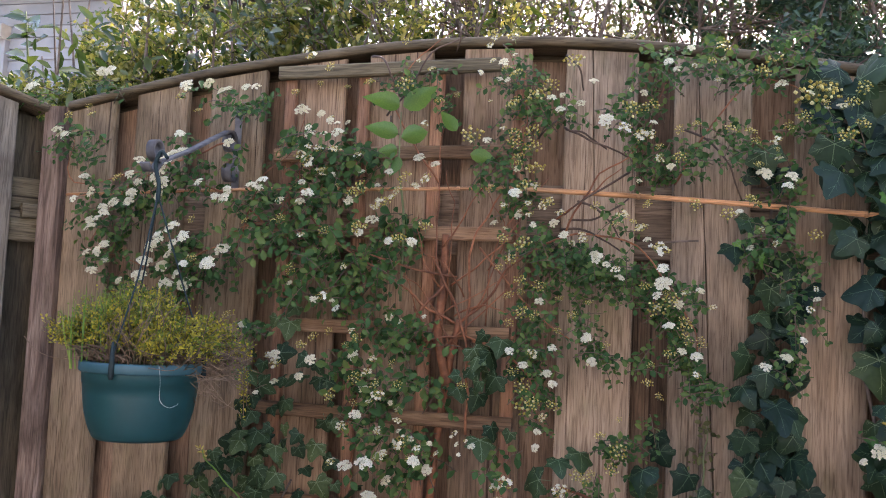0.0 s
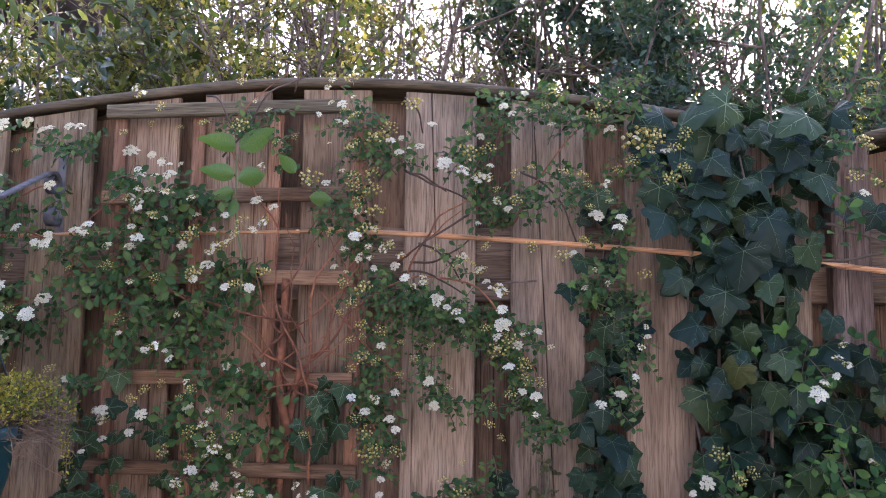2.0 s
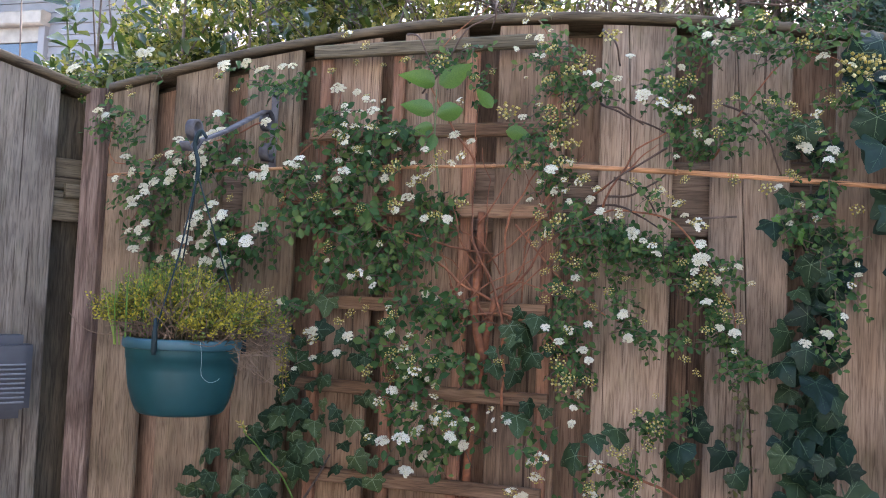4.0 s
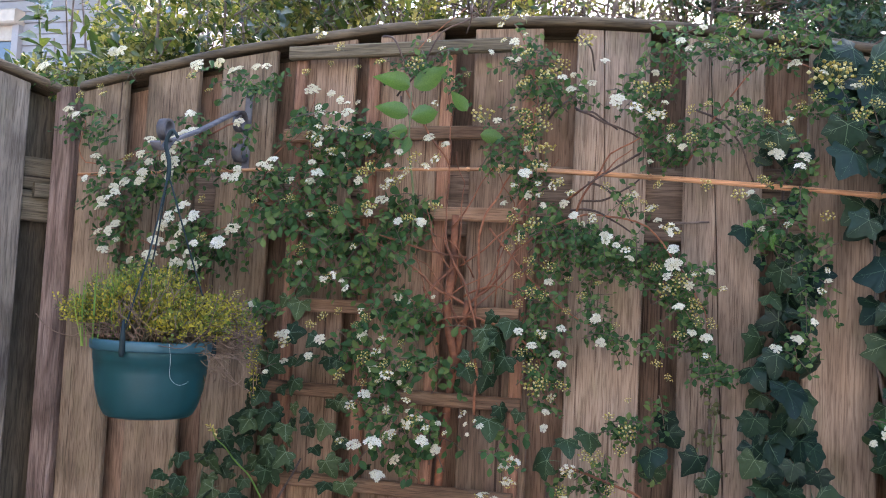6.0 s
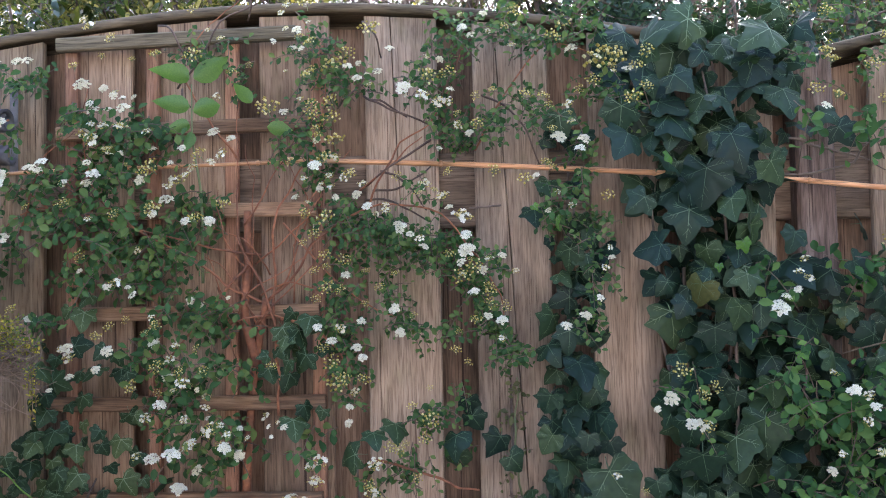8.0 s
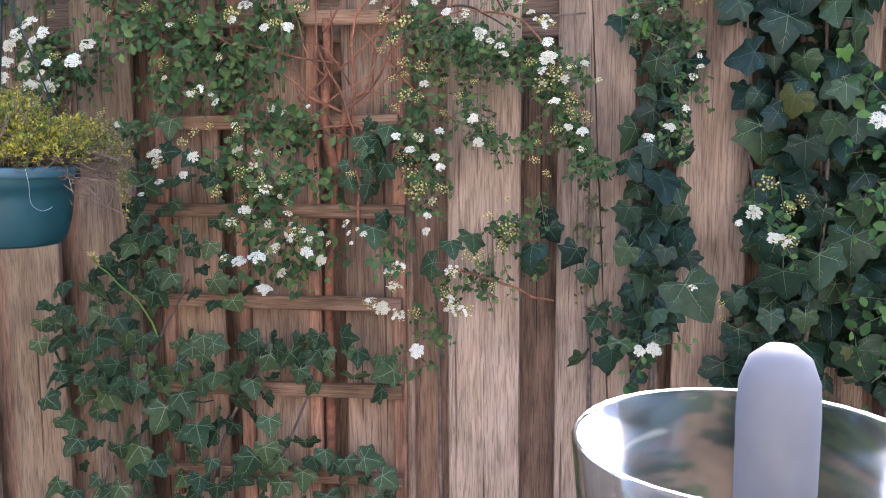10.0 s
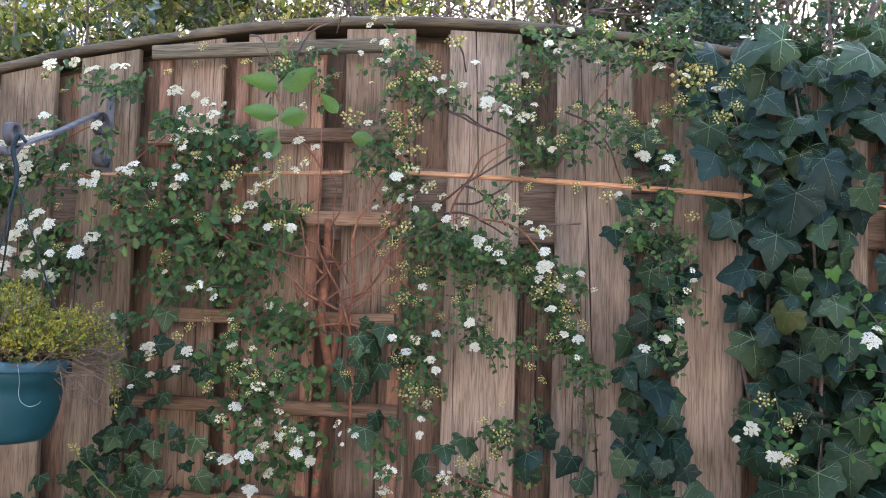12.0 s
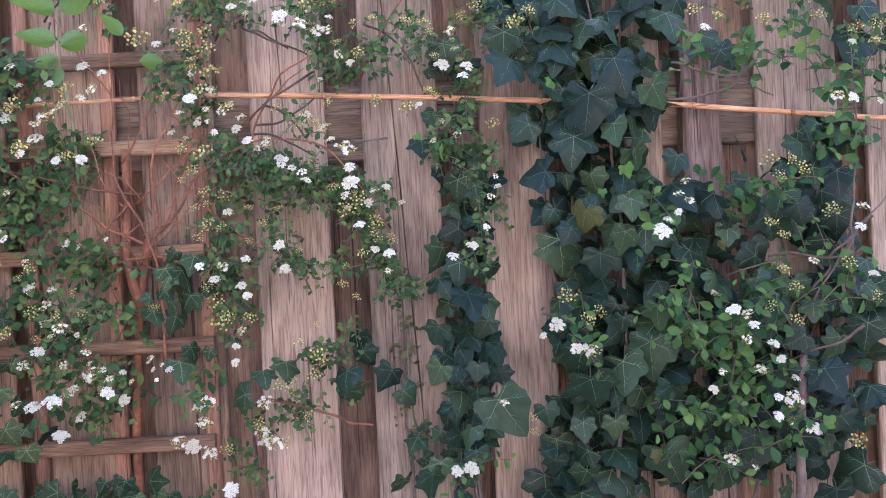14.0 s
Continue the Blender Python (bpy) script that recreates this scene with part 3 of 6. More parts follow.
COLUMN_SPRAY = [
    (0.009, 1.367, 1.8), (-0.006, 1.346, 2), (0.039, 1.378, 1.6), (0.045, 1.318, 1.6), (0.032, 1.333, 2), (0.021, 1.235, 1.4), (0.019, 1.209, 1.4),
    (-0.032, 1.37, 1.6), (0.027, 1.257, 1.6), (0.314, 1.883, 1.2), (0.307, 1.848, 1.4), (0.408, 1.836, 2.3), (0.449, 1.816, 1.5),
    (0.477, 1.791, 1.2), (0.499, 1.793, 1.9), (0.383, 1.685, 2.5), (0.424, 1.678, 2.1), (0.417, 1.661, 1.9), (0.4, 1.738, 1.9), (0.405, 1.711, 1.4),
    (0.342, 1.618, 1.4), (0.38, 1.59, 1.4), (0.403, 1.568, 1.3), (0.364, 1.561, 1.4), (0.462, 1.496, 1.1), (0.467, 1.479, 1.3), (0.454, 1.462, 1.3),
    (0.386, 1.366, 1.9), (0.419, 1.382, 1.9), (0.443, 1.412, 1.3),
]
IVY_SPRAY = [
    (0.544, 1.25, 2.4), (0.523, 1.235, 1.1), (0.571, 1.213, 2.2), (0.6, 1.204, 2.5), (0.398, 1.03, 2.2), (0.375, 1.032, 1.7), (0.454, 1.133, 1.3),
    (0.759, 1.468, 1.4), (0.744, 1.447, 1.4), (0.767, 1.437, 1.6), (0.744, 1.42, 1.2), (0.732, 1.408, 1.6), (0.721, 1.39, 2.7), (0.8, 1.287, 1.4),
    (0.825, 1.261, 2), (0.842, 1.254, 1.6), (0.852, 1.237, 1.6), (0.879, 1.207, 1.6), (0.838, 1.215, 1.4), (0.86, 1.165, 2), (0.891, 1.182, 1.4),
    (0.797, 1.166, 1.2), (0.789, 1.136, 1.4), (0.92, 1.147, 1.4), (0.914, 1.112, 2.8), (0.887, 1.09, 1.6), (0.913, 1.078, 1.4), (0.942, 1.068, 2.1),
    (0.813, 1.023, 2), (0.856, 1.004, 1.1),
]
FAR_SPRAY = [
    (0.949, 1.333, 1.4), (1.056, 1.306, 1.6), (1.029, 1.414, 1.6), (1.041, 1.382, 1.8), (0.997, 1.589, 1.9), (1.035, 1.589, 1.8),
    (1.069, 1.58, 1.1), (0.804, 1.712, 1.6), (1.03, 1.675, 1.2), (0.889, 1.12, 1.3),
]
LEFT_BUDS = [
    (-0.941, 1.793, 1.6), (-0.89, 1.795, 1.4), (-0.692, 1.83, 1.8), (-0.666, 1.59, 1.3), (-0.553, 1.589, 1.3), (-0.831, 1.669, 1.8),
    (-0.644, 1.512, 1.5), (-0.455, 1.83, 1.7), (-0.308, 1.845, 1.7), (-0.237, 1.838, 2.7), (-0.24, 1.919, 1.5), (-0.182, 1.816, 1.5),
    (-0.11, 1.744, 3.3), (-0.311, 1.646, 2.8), (-0.23, 1.668, 2.3), (-0.391, 1.681, 1.5), (-0.189, 1.58, 2.1), (-0.237, 1.558, 2.3),
    (-0.319, 1.577, 2.5), (-0.466, 1.591, 1.5), (-0.386, 1.571, 1.7), (-0.388, 1.878, 1.5), (-0.454, 1.499, 1.9), (-0.415, 1.36, 1.7),
    (-0.388, 1.377, 1.7), (-0.35, 1.274, 2.1), (-0.308, 1.307, 2.1), (-0.305, 1.378, 1.9), (-0.242, 1.336, 1.5), (-0.231, 1.296, 1.9),
    (-0.116, 1.303, 1.6), (-0.205, 1.172, 1.4),
]
MIDDLE_BUDS = [
    (0.062, 1.882, 2.8), (-0.001, 1.819, 3.5), (-0.04, 1.815, 1.6), (-0.007, 1.758, 2.7), (-0.006, 1.727, 2.7), (0, 1.688, 2.6),
    (-0.014, 1.657, 2.6), (-0.031, 1.711, 1.8), (-0.076, 1.654, 1.4), (-0.039, 1.799, 2.1), (-0.011, 1.553, 2.8), (0.107, 1.624, 1.6),
    (0.195, 1.627, 1.4), (0.162, 1.79, 3), (0.245, 1.709, 2), (0.245, 1.752, 1.6), (0.273, 1.771, 1.2), (0.271, 1.628, 2), (-0.036, 1.856, 1.9),
    (-0.043, 1.924, 2.1), (-0.036, 1.527, 2), (-0.019, 1.492, 2), (0.016, 1.483, 2), (-0.039, 1.466, 1.6), (-0.01, 1.437, 2.2), (0.013, 1.432, 1.6),
    (0.193, 1.489, 1.6), (0.213, 1.45, 2.5), (0.237, 1.466, 2.3), (0.261, 1.423, 2.1), (0.261, 1.404, 1.9),
]
LOW_BUDS = [
    (0.073, 1.435, 1.6), (0.133, 1.388, 1.2), (-0.009, 1.311, 2.4), (0.003, 1.275, 3.4), (0.017, 1.283, 2.2), (0.202, 1.328, 1.6),
    (0.127, 1.236, 1.4), (0.157, 1.213, 2.5), (0.148, 1.184, 1.8), (0.09, 1.168, 2), (0.238, 1.378, 1.6), (0.456, 1.814, 4.2), (0.532, 1.823, 2.3),
    (0.515, 1.799, 2.1), (0.374, 1.854, 2.3), (0.396, 1.878, 2.3), (0.313, 1.895, 2), (0.329, 1.758, 1.9), (0.357, 1.751, 1.7), (0.443, 1.78, 2.1),
    (0.506, 1.741, 2.5), (0.323, 1.61, 2.3), (0.464, 1.583, 2.1), (0.421, 1.766, 1.5), (0.372, 1.698, 1.4), (0.368, 1.635, 1.5),
    (-0.567, 1.409, 1.5),
]
FAR_BUDS = [
    (0.562, 1.294, 2.7), (0.594, 1.256, 2), (0.61, 1.269, 2), (0.911, 1.318, 2.1), (0.923, 1.291, 2.1), (0.888, 1.263, 1.8), (0.917, 1.242, 2),
    (0.892, 1.496, 2.8), (0.922, 1.494, 1.9), (0.904, 1.469, 2.1), (0.947, 1.48, 2.1), (0.884, 1.395, 2.1), (0.905, 1.374, 1.8),
    (0.992, 1.411, 2.3), (1.006, 1.327, 2.1), (1.022, 1.037, 2.5), (1.055, 1.271, 1.9), (0.777, 1.732, 2.3), (0.5, 1.085, 1.3), (0.501, 1.105, 1.1),
    (0.897, 1.719, 2.1), (1.044, 1.7, 2.1),
]
# leaf clumps: x, z, half width, half height in metres
LEAVES_LEFT = [
    (-0.93, 1.74, 0.05, 0.06), (-0.64, 1.82, 0.07, 0.03), (-0.74, 1.68, 0.08, 0.03), (-0.87, 1.52, 0.03, 0.06), (-0.7, 1.53, 0.06, 0.06),
    (-0.64, 1.49, 0.06, 0.03), (-0.92, 1.63, 0.02, 0.02), (-0.57, 1.56, 0.05, 0.02), (-0.55, 1.39, 0.04, 0.03), (-0.9, 1.59, 0.05, 0.02),
    (-0.81, 1.64, 0.05, 0.02),
]
LEAVES_TRELLIS = [
    (-0.43, 1.71, 0.08, 0.07), (-0.34, 1.71, 0.06, 0.06), (-0.43, 1.62, 0.09, 0.06), (-0.5, 1.56, 0.04, 0.05), (-0.39, 1.54, 0.09, 0.05),
    (-0.47, 1.48, 0.03, 0.04), (-0.33, 1.48, 0.08, 0.07), (-0.28, 1.57, 0.06, 0.06), (-0.41, 1.44, 0.05, 0.03), (-0.26, 1.39, 0.06, 0.05),
    (-0.2, 1.38, 0.04, 0.04), (-0.33, 1.33, 0.07, 0.04), (-0.3, 1.27, 0.06, 0.04), (-0.23, 1.29, 0.04, 0.03), (-0.18, 1.28, 0.04, 0.03),
    (-0.3, 1.21, 0.06, 0.03), (-0.25, 1.14, 0.06, 0.04), (-0.18, 1.19, 0.04, 0.04), (-0.05, 1.16, 0.03, 0.03),
]
LEAVES_MIDDLE = [
    (-0.25, 1.86, 0.07, 0.03), (-0.18, 1.84, 0.02, 0.06), (-0.04, 1.88, 0.05, 0.05), (-0.03, 1.8, 0.06, 0.04), (-0.04, 1.71, 0.04, 0.05),
    (-0.04, 1.65, 0.05, 0.04), (-0.01, 1.57, 0.05, 0.04), (-0.09, 1.7, 0.03, 0.04), (0.04, 1.8, 0.04, 0.02), (0.17, 1.81, 0.05, 0.06),
    (0.21, 1.88, 0.05, 0.05), (0.19, 1.71, 0.05, 0.04), (0.24, 1.69, 0.04, 0.03), (0.28, 1.74, 0.04, 0.04), (0.01, 1.51, 0.04, 0.04),
    (0.04, 1.56, 0.05, 0.03), (0.1, 1.52, 0.05, 0.04),
]
LEAVES_RIGHT = [
    (0.01, 1.43, 0.04, 0.05), (0, 1.35, 0.04, 0.06), (0.01, 1.27, 0.03, 0.06), (0.29, 1.89, 0.05, 0.04), (0.36, 1.87, 0.06, 0.04),
    (0.43, 1.89, 0.05, 0.05), (0.46, 1.78, 0.05, 0.04), (0.5, 1.74, 0.04, 0.03), (0.35, 1.74, 0.04, 0.05), (0.4, 1.68, 0.04, 0.03),
    (0.41, 1.62, 0.04, 0.04), (0.38, 1.56, 0.04, 0.03), (0.43, 1.54, 0.04, 0.04), (0.45, 1.45, 0.02, 0.05), (0.42, 1.37, 0.03, 0.03),
    (0.15, 1.6, 0.03, 0.02),
]
LEAVES_FAR = [
    (0.87, 1.46, 0.07, 0.03), (0.94, 1.46, 0.05, 0.02), (0.82, 1.24, 0.07, 0.05), (0.87, 1.2, 0.06, 0.04), (0.8, 1.22, 0.06, 0.03),
    (0.82, 1.12, 0.06, 0.05), (0.9, 1.12, 0.05, 0.05), (0.92, 1.07, 0.03, 0.03), (0.82, 1.01, 0.05, 0.03), (0.58, 1.24, 0.04, 0.05),
    (0.74, 1.42, 0.03, 0.05), (1.02, 1.31, 0.05, 0.04), (1.05, 1.64, 0.04, 0.05), (0.89, 1.7, 0.05, 0.04), (0.78, 1.7, 0.03, 0.04),
    (0.74, 1.33, 0.035, 0.03), (0.75, 1.26, 0.045, 0.04), (0.80, 1.20, 0.06, 0.04), (0.76, 1.12, 0.04, 0.03), (0.78, 1.03, 0.04, 0.03),
    (0.99, 1.39, 0.04, 0.03), (0.92, 1.3, 0.04, 0.05), (0.98, 1.71, 0.04, 0.04), (1.04, 1.53, 0.04, 0.05), (0.4, 1.02, 0.03, 0.02),
]
# stems: x, z
STEMS_MAIN = [
    [(-0.118, 1.216), (-0.127, 1.384), (-0.165, 1.488), (-0.179, 1.563), (-0.189, 1.671), (-0.188, 1.812)],
    [(-0.126, 1.373), (-0.12, 1.49), (-0.112, 1.564), (-0.083, 1.618), (-0.033, 1.704), (-0.026, 1.811), (-0.072, 1.93)],
    [(-0.139, 1.41), (-0.208, 1.444), (-0.253, 1.486), (-0.346, 1.537), (-0.442, 1.613), (-0.465, 1.724), (-0.463, 1.815)],
    [(-0.136, 1.415), (-0.078, 1.47), (-0.038, 1.524), (0.044, 1.578), (0.157, 1.571), (0.228, 1.501), (0.279, 1.402), (0.29, 1.313)],
    [(-0.165, 1.488), (-0.228, 1.411), (-0.292, 1.322), (-0.332, 1.223), (-0.329, 1.138)],
    [(-0.108, 1.385), (-0.049, 1.377), (0.006, 1.307), (0.013, 1.225)],
]
STEMS_UPPER = [
    [(-0.185, 1.67), (-0.241, 1.757), (-0.283, 1.834), (-0.246, 1.9), (-0.171, 1.969)],
    [(-0.143, 1.5), (-0.253, 1.518), (-0.391, 1.558), (-0.534, 1.588), (-0.628, 1.541), (-0.737, 1.493), (-0.893, 1.523)],
    [(-0.592, 1.542), (-0.538, 1.667), (-0.493, 1.735)],
    [(-0.534, 1.588), (-0.596, 1.632), (-0.761, 1.688), (-0.872, 1.617), (-0.92, 1.546)],
    [(0.045, 1.578), (0.104, 1.673), (0.173, 1.735), (0.22, 1.859)],
    [(0.028, 1.609), (0.104, 1.662), (0.148, 1.704)],
    [(-0.102, 1.554), (0.008, 1.432), (0.102, 1.374)],
    [(0.234, 1.674), (0.281, 1.745), (0.366, 1.857), (0.47, 1.825)],
    [(-0.615, 1.758), (-0.762, 1.7), (-0.954, 1.663), (-0.988, 1.77)],
]
STEMS_TWIGS = [
    [(-0.164, 1.483), (-0.101, 1.522), (-0.06, 1.565), (-0.03, 1.619)],
    [(-0.178, 1.552), (-0.136, 1.596), (-0.115, 1.639), (-0.085, 1.703)],
    [(-0.146, 1.425), (-0.109, 1.448), (-0.066, 1.444), (-0.034, 1.43)],
    [(-0.134, 1.394), (-0.085, 1.386), (-0.043, 1.388)],
    [(-0.163, 1.467), (-0.198, 1.509), (-0.211, 1.562), (-0.23, 1.615)],
    [(-0.152, 1.446), (-0.176, 1.509), (-0.199, 1.541)],
    [(-0.124, 1.426), (-0.089, 1.48), (-0.069, 1.544), (-0.061, 1.597)],
    [(-0.228, 1.443), (-0.205, 1.402), (-0.191, 1.339), (-0.167, 1.277)],
    [(-0.128, 1.394), (-0.193, 1.381), (-0.246, 1.336)],
]
# bare brown stems crossing the boards
STEMS_CROSS = [
    [(0.043, 1.779), (0.079, 1.757), (0.125, 1.735), (0.167, 1.729)],
    [(0.158, 1.7), (0.12, 1.665), (0.086, 1.643), (0.043, 1.619)],
    [(0.073, 1.645), (0.106, 1.626), (0.131, 1.6), (0.152, 1.572)],
    [(0.043, 1.592), (0.093, 1.586), (0.127, 1.573), (0.151, 1.556)],
    [(0.056, 1.61), (0.098, 1.608), (0.132, 1.629), (0.159, 1.645)],
    [(0.255, 1.771), (0.288, 1.755), (0.324, 1.716), (0.35, 1.647)],
    [(-0.299, 1.803), (-0.253, 1.854), (-0.216, 1.907), (-0.201, 1.925), (-0.157, 1.956)],
    [(0.041, 1.916), (0.066, 1.881), (0.076, 1.849)],
    [(-0.004, 1.76), (0.026, 1.78), (0.048, 1.801)],
    [(0.043, 1.777), (0.077, 1.761), (0.119, 1.739)],
    [(-0.165, 1.976), (-0.153, 1.954), (-0.164, 1.92)],
    [(-0.332, 1.922), (-0.306, 1.906), (-0.284, 1.872), (-0.275, 1.842)],
    [(-0.297, 1.803), (-0.284, 1.781), (-0.275, 1.768)],
]
STEMS_FAR = [
    [(0.931, 1.15), (0.979, 1.241), (1.017, 1.313), (1.098, 1.41), (1.163, 1.47)],
    [(1.059, 1.274), (1.066, 1.384), (1.072, 1.493), (1.078, 1.611), (1.084, 1.727)],
    [(0.771, 1.677), (0.833, 1.654), (0.895, 1.632), (0.948, 1.613)],
    [(0.759, 1.614), (0.859, 1.621), (0.896, 1.659), (0.994, 1.671), (1.028, 1.614)],
    [(1.017, 1.313), (0.965, 1.343), (0.902, 1.328), (0.847, 1.312)],
    [(0.931, 1.15), (0.875, 1.114), (0.829, 1.097)],
]

# ---- where the ivy grows: x, z, half width, half height ----
IVY_COLUMN = [
    (0.42, 1.34, 0.04, 0.08), (0.4, 1.23, 0.05, 0.08), (0.40, 1.09, 0.05, 0.08), (0.37, 0.99, 0.06, 0.05), (0.43, 1.48, 0.03, 0.09),
    (0.32, 0.98, 0.04, 0.04),
]
IVY_WALL = [
    (0.64, 1.62, 0.1, 0.12), (0.66, 1.41, 0.11, 0.1), (0.67, 1.24, 0.11, 0.12), (0.67, 1.04, 0.13, 0.1), (0.60, 0.96, 0.08, 0.04),
    (0.81, 1.35, 0.09, 0.09), (0.82, 1.16, 0.07, 0.13), (0.94, 1.21, 0.07, 0.08), (1.01, 1.09, 0.08, 0.1), (0.85, 1.02, 0.13, 0.07),
    (0.99, 1.43, 0.08, 0.06), (1.07, 1.24, 0.05, 0.17), (1.04, 1.52, 0.05, 0.05),
]
IVY_TOP = [
    (0.64, 1.81, 0.13, 0.07), (0.62, 1.67, 0.16, 0.09), (0.57, 1.85, 0.11, 0.04), (0.73, 1.77, 0.07, 0.07),
    (0.66, 1.86, 0.12, 0.03), (0.39, 1.66, 0.04, 0.08), (0.38, 1.54, 0.04, 0.08),
]
IVY_LOW = [
    (-0.66, 1.01, 0.09, 0.09), (-0.53, 1.13, 0.07, 0.07), (-0.58, 0.95, 0.14, 0.06), (-0.4, 0.96, 0.12, 0.04), (-0.24, 0.97, 0.11, 0.03),
    (-0.11, 1.3, 0.04, 0.05), 
    (0.34, 1.04, 0.04, 0.04),
]
IVY_LOWER = [
    (-0.69, 0.95, 0.08, 0.09), (-0.62, 0.84, 0.13, 0.08), (-0.45, 0.86, 0.11, 0.07), (-0.32, 0.90, 0.06, 0.08), (-0.2, 0.95, 0.10, 0.05), (-0.09, 0.93, 0.05, 0.04),
    (-0.55, 0.70, 0.2, 0.09), (-0.2, 0.72, 0.16, 0.08), (0.40, 0.86, 0.07, 0.08), (0.42, 0.72, 0.08, 0.09), (0.66, 0.82, 0.12, 0.10), (0.78, 0.70, 0.18, 0.10),
]
IVY_PATCH = [
    (-0.57, 1.1, 0.08, 0.05), (-0.49, 1.18, 0.09, 0.05), (-0.42, 1.12, 0.08, 0.05), (-0.52, 1.23, 0.06, 0.03), (-0.46, 1.31, 0.05, 0.03),
    (-0.37, 1.08, 0.06, 0.03), (-0.6, 1.05, 0.07, 0.04),
]
IVY_TRELLIS = [
    (-0.51, 1.28, 0.05, 0.05), (-0.43, 1.31, 0.05, 0.04), (-0.38, 1.27, 0.03, 0.03), (-0.07, 1.34, 0.05, 0.05), (-0.06, 1.21, 0.04, 0.02),
    (-0.48, 1.41, 0.03, 0.03), (-0.53, 1.32, 0.03, 0.02), (-0.38, 1.22, 0.02, 0.03),
]
# the largest ivy leaves: x, z, width, turn in degrees
IVY_LARGE = [
    (0.495, 1.665, 0.095, -40), (0.521, 1.564, 0.068, -50), (0.669, 1.658, 0.108, 15), (0.725, 1.614, 0.081, 35), (0.622, 1.598, 0.117, -10),
    (0.544, 1.481, 0.086, -75), (0.621, 1.477, 0.063, 10), (0.66, 1.555, 0.072, 20), (0.694, 1.513, 0.072, 30), (0.76, 1.5, 0.063, -20),
    (0.681, 1.433, 0.063, 0), (0.623, 1.422, 0.068, -60), (0.581, 1.392, 0.055, -30), (0.628, 1.344, 0.077, 0), (0.67, 1.379, 0.072, -15),
    (0.85, 1.446, 0.08, 45), (0.892, 1.421, 0.098, 40), (0.952, 1.413, 0.062, 10), (0.817, 1.299, 0.081, 20), (0.718, 1.254, 0.073, 0),
    (0.887, 1.296, 0.054, 40), (0.706, 1.186, 0.109, 0), (0.735, 1.12, 0.082, -5), (0.605, 1.13, 0.105, 10),
]
IVY_LARGE_LOW = [
    (0.406, 1.286, 0.088, 0), (0.357, 1.241, 0.06, -20), (0.452, 1.102, 0.12, 35), (0.416, 1.127, 0.056, 0), (0.448, 1.2, 0.057, 0),
    (0.358, 1.176, 0.061, -30), (0.419, 1.174, 0.048, -10), (0.455, 1.163, 0.051, 20), (0.404, 1.071, 0.058, 0), (0.334, 0.997, 0.073, 0),
    (0.526, 1.1, 0.057, 10), (0.588, 1.07, 0.057, 0), (0.643, 1.068, 0.057, 0), (0.54, 1.011, 0.054, 0), (0.759, 1.055, 0.056, -20),
    (0.725, 1.001, 0.11, 20), (0.939, 1.032, 0.076, 45), (0.994, 1.13, 0.094, 30), (0.962, 1.194, 0.064, -60), (0.981, 1.247, 0.055, 0),
    (1.018, 1.057, 0.064, 40), (0.869, 1.034, 0.065, 0), (0.87, 1.511, 0.064, -50), (0.974, 1.536, 0.046, 0),
]

# the low sprig between the boards, and the flowers over the cap
SPRIG_LEAVES = [(0.162, 1.215, 0.045, 0.035), (0.2, 1.23, 0.045, 0.035), (0.097, 1.138, 0.045, 0.035), (0.047, 1.086, 0.045, 0.035), (0.016, 1.027, 0.045, 0.035), (-0.007, 0.987, 0.045, 0.035), (0.135, 1.103, 0.045, 0.035), (0.171, 1.142, 0.045, 0.035)]
SPRIG_BUDS = [(0.179, 1.173, 2.6), (0.157, 1.189, 2.6), (0.103, 1.159, 2.6), (0.053, 1.106, 2.6), (-0.009, 1.059, 2.6), (0.132, 1.11, 2.6), (0.091, 1.069, 2.6), (0.178, 1.221, 2.6), (0.121, 1.139, 2.6), (0.036, 1.1, 2.6)]
SPRIG_FLOWERS = [(0.062, 1.135, 2.3), (0.052, 1.085, 2.3), (0.074, 1.069, 2.3), (-0.0, 0.996, 2.3), (-0.036, 1.055, 2.3), (-0.066, 1.067, 2.3), (-0.083, 1.079, 2.3), (-0.033, 1.14, 2.3), (-0.041, 1.107, 2.3), (0.065, 1.076, 2.3)]
SPRIG_IVY = [(0.09, 1.186, 0.055), (0.055, 1.175, 0.055), (0.019, 1.136, 0.055), (0.226, 1.201, 0.055), (0.198, 1.169, 0.055), (0.273, 1.167, 0.055), (0.291, 1.127, 0.055), (0.196, 1.133, 0.055), (0.218, 1.227, 0.055)]
SPRIG_TWIG = [(0.051, 1.132), (0.105, 1.13), (0.158, 1.108), (0.198, 1.093), (0.234, 1.077)]
CAP_FLOWERS = [(-1.167, 1.861, 2.2), (-1.139, 1.864, 2.2), (-1.105, 1.873, 2.2), (-1.084, 1.873, 2.2), (-0.93, 1.904, 2.2), (-0.896, 1.9, 2.2), (-1.029, 1.774, 2.2), (-1.002, 1.768, 2.2)]
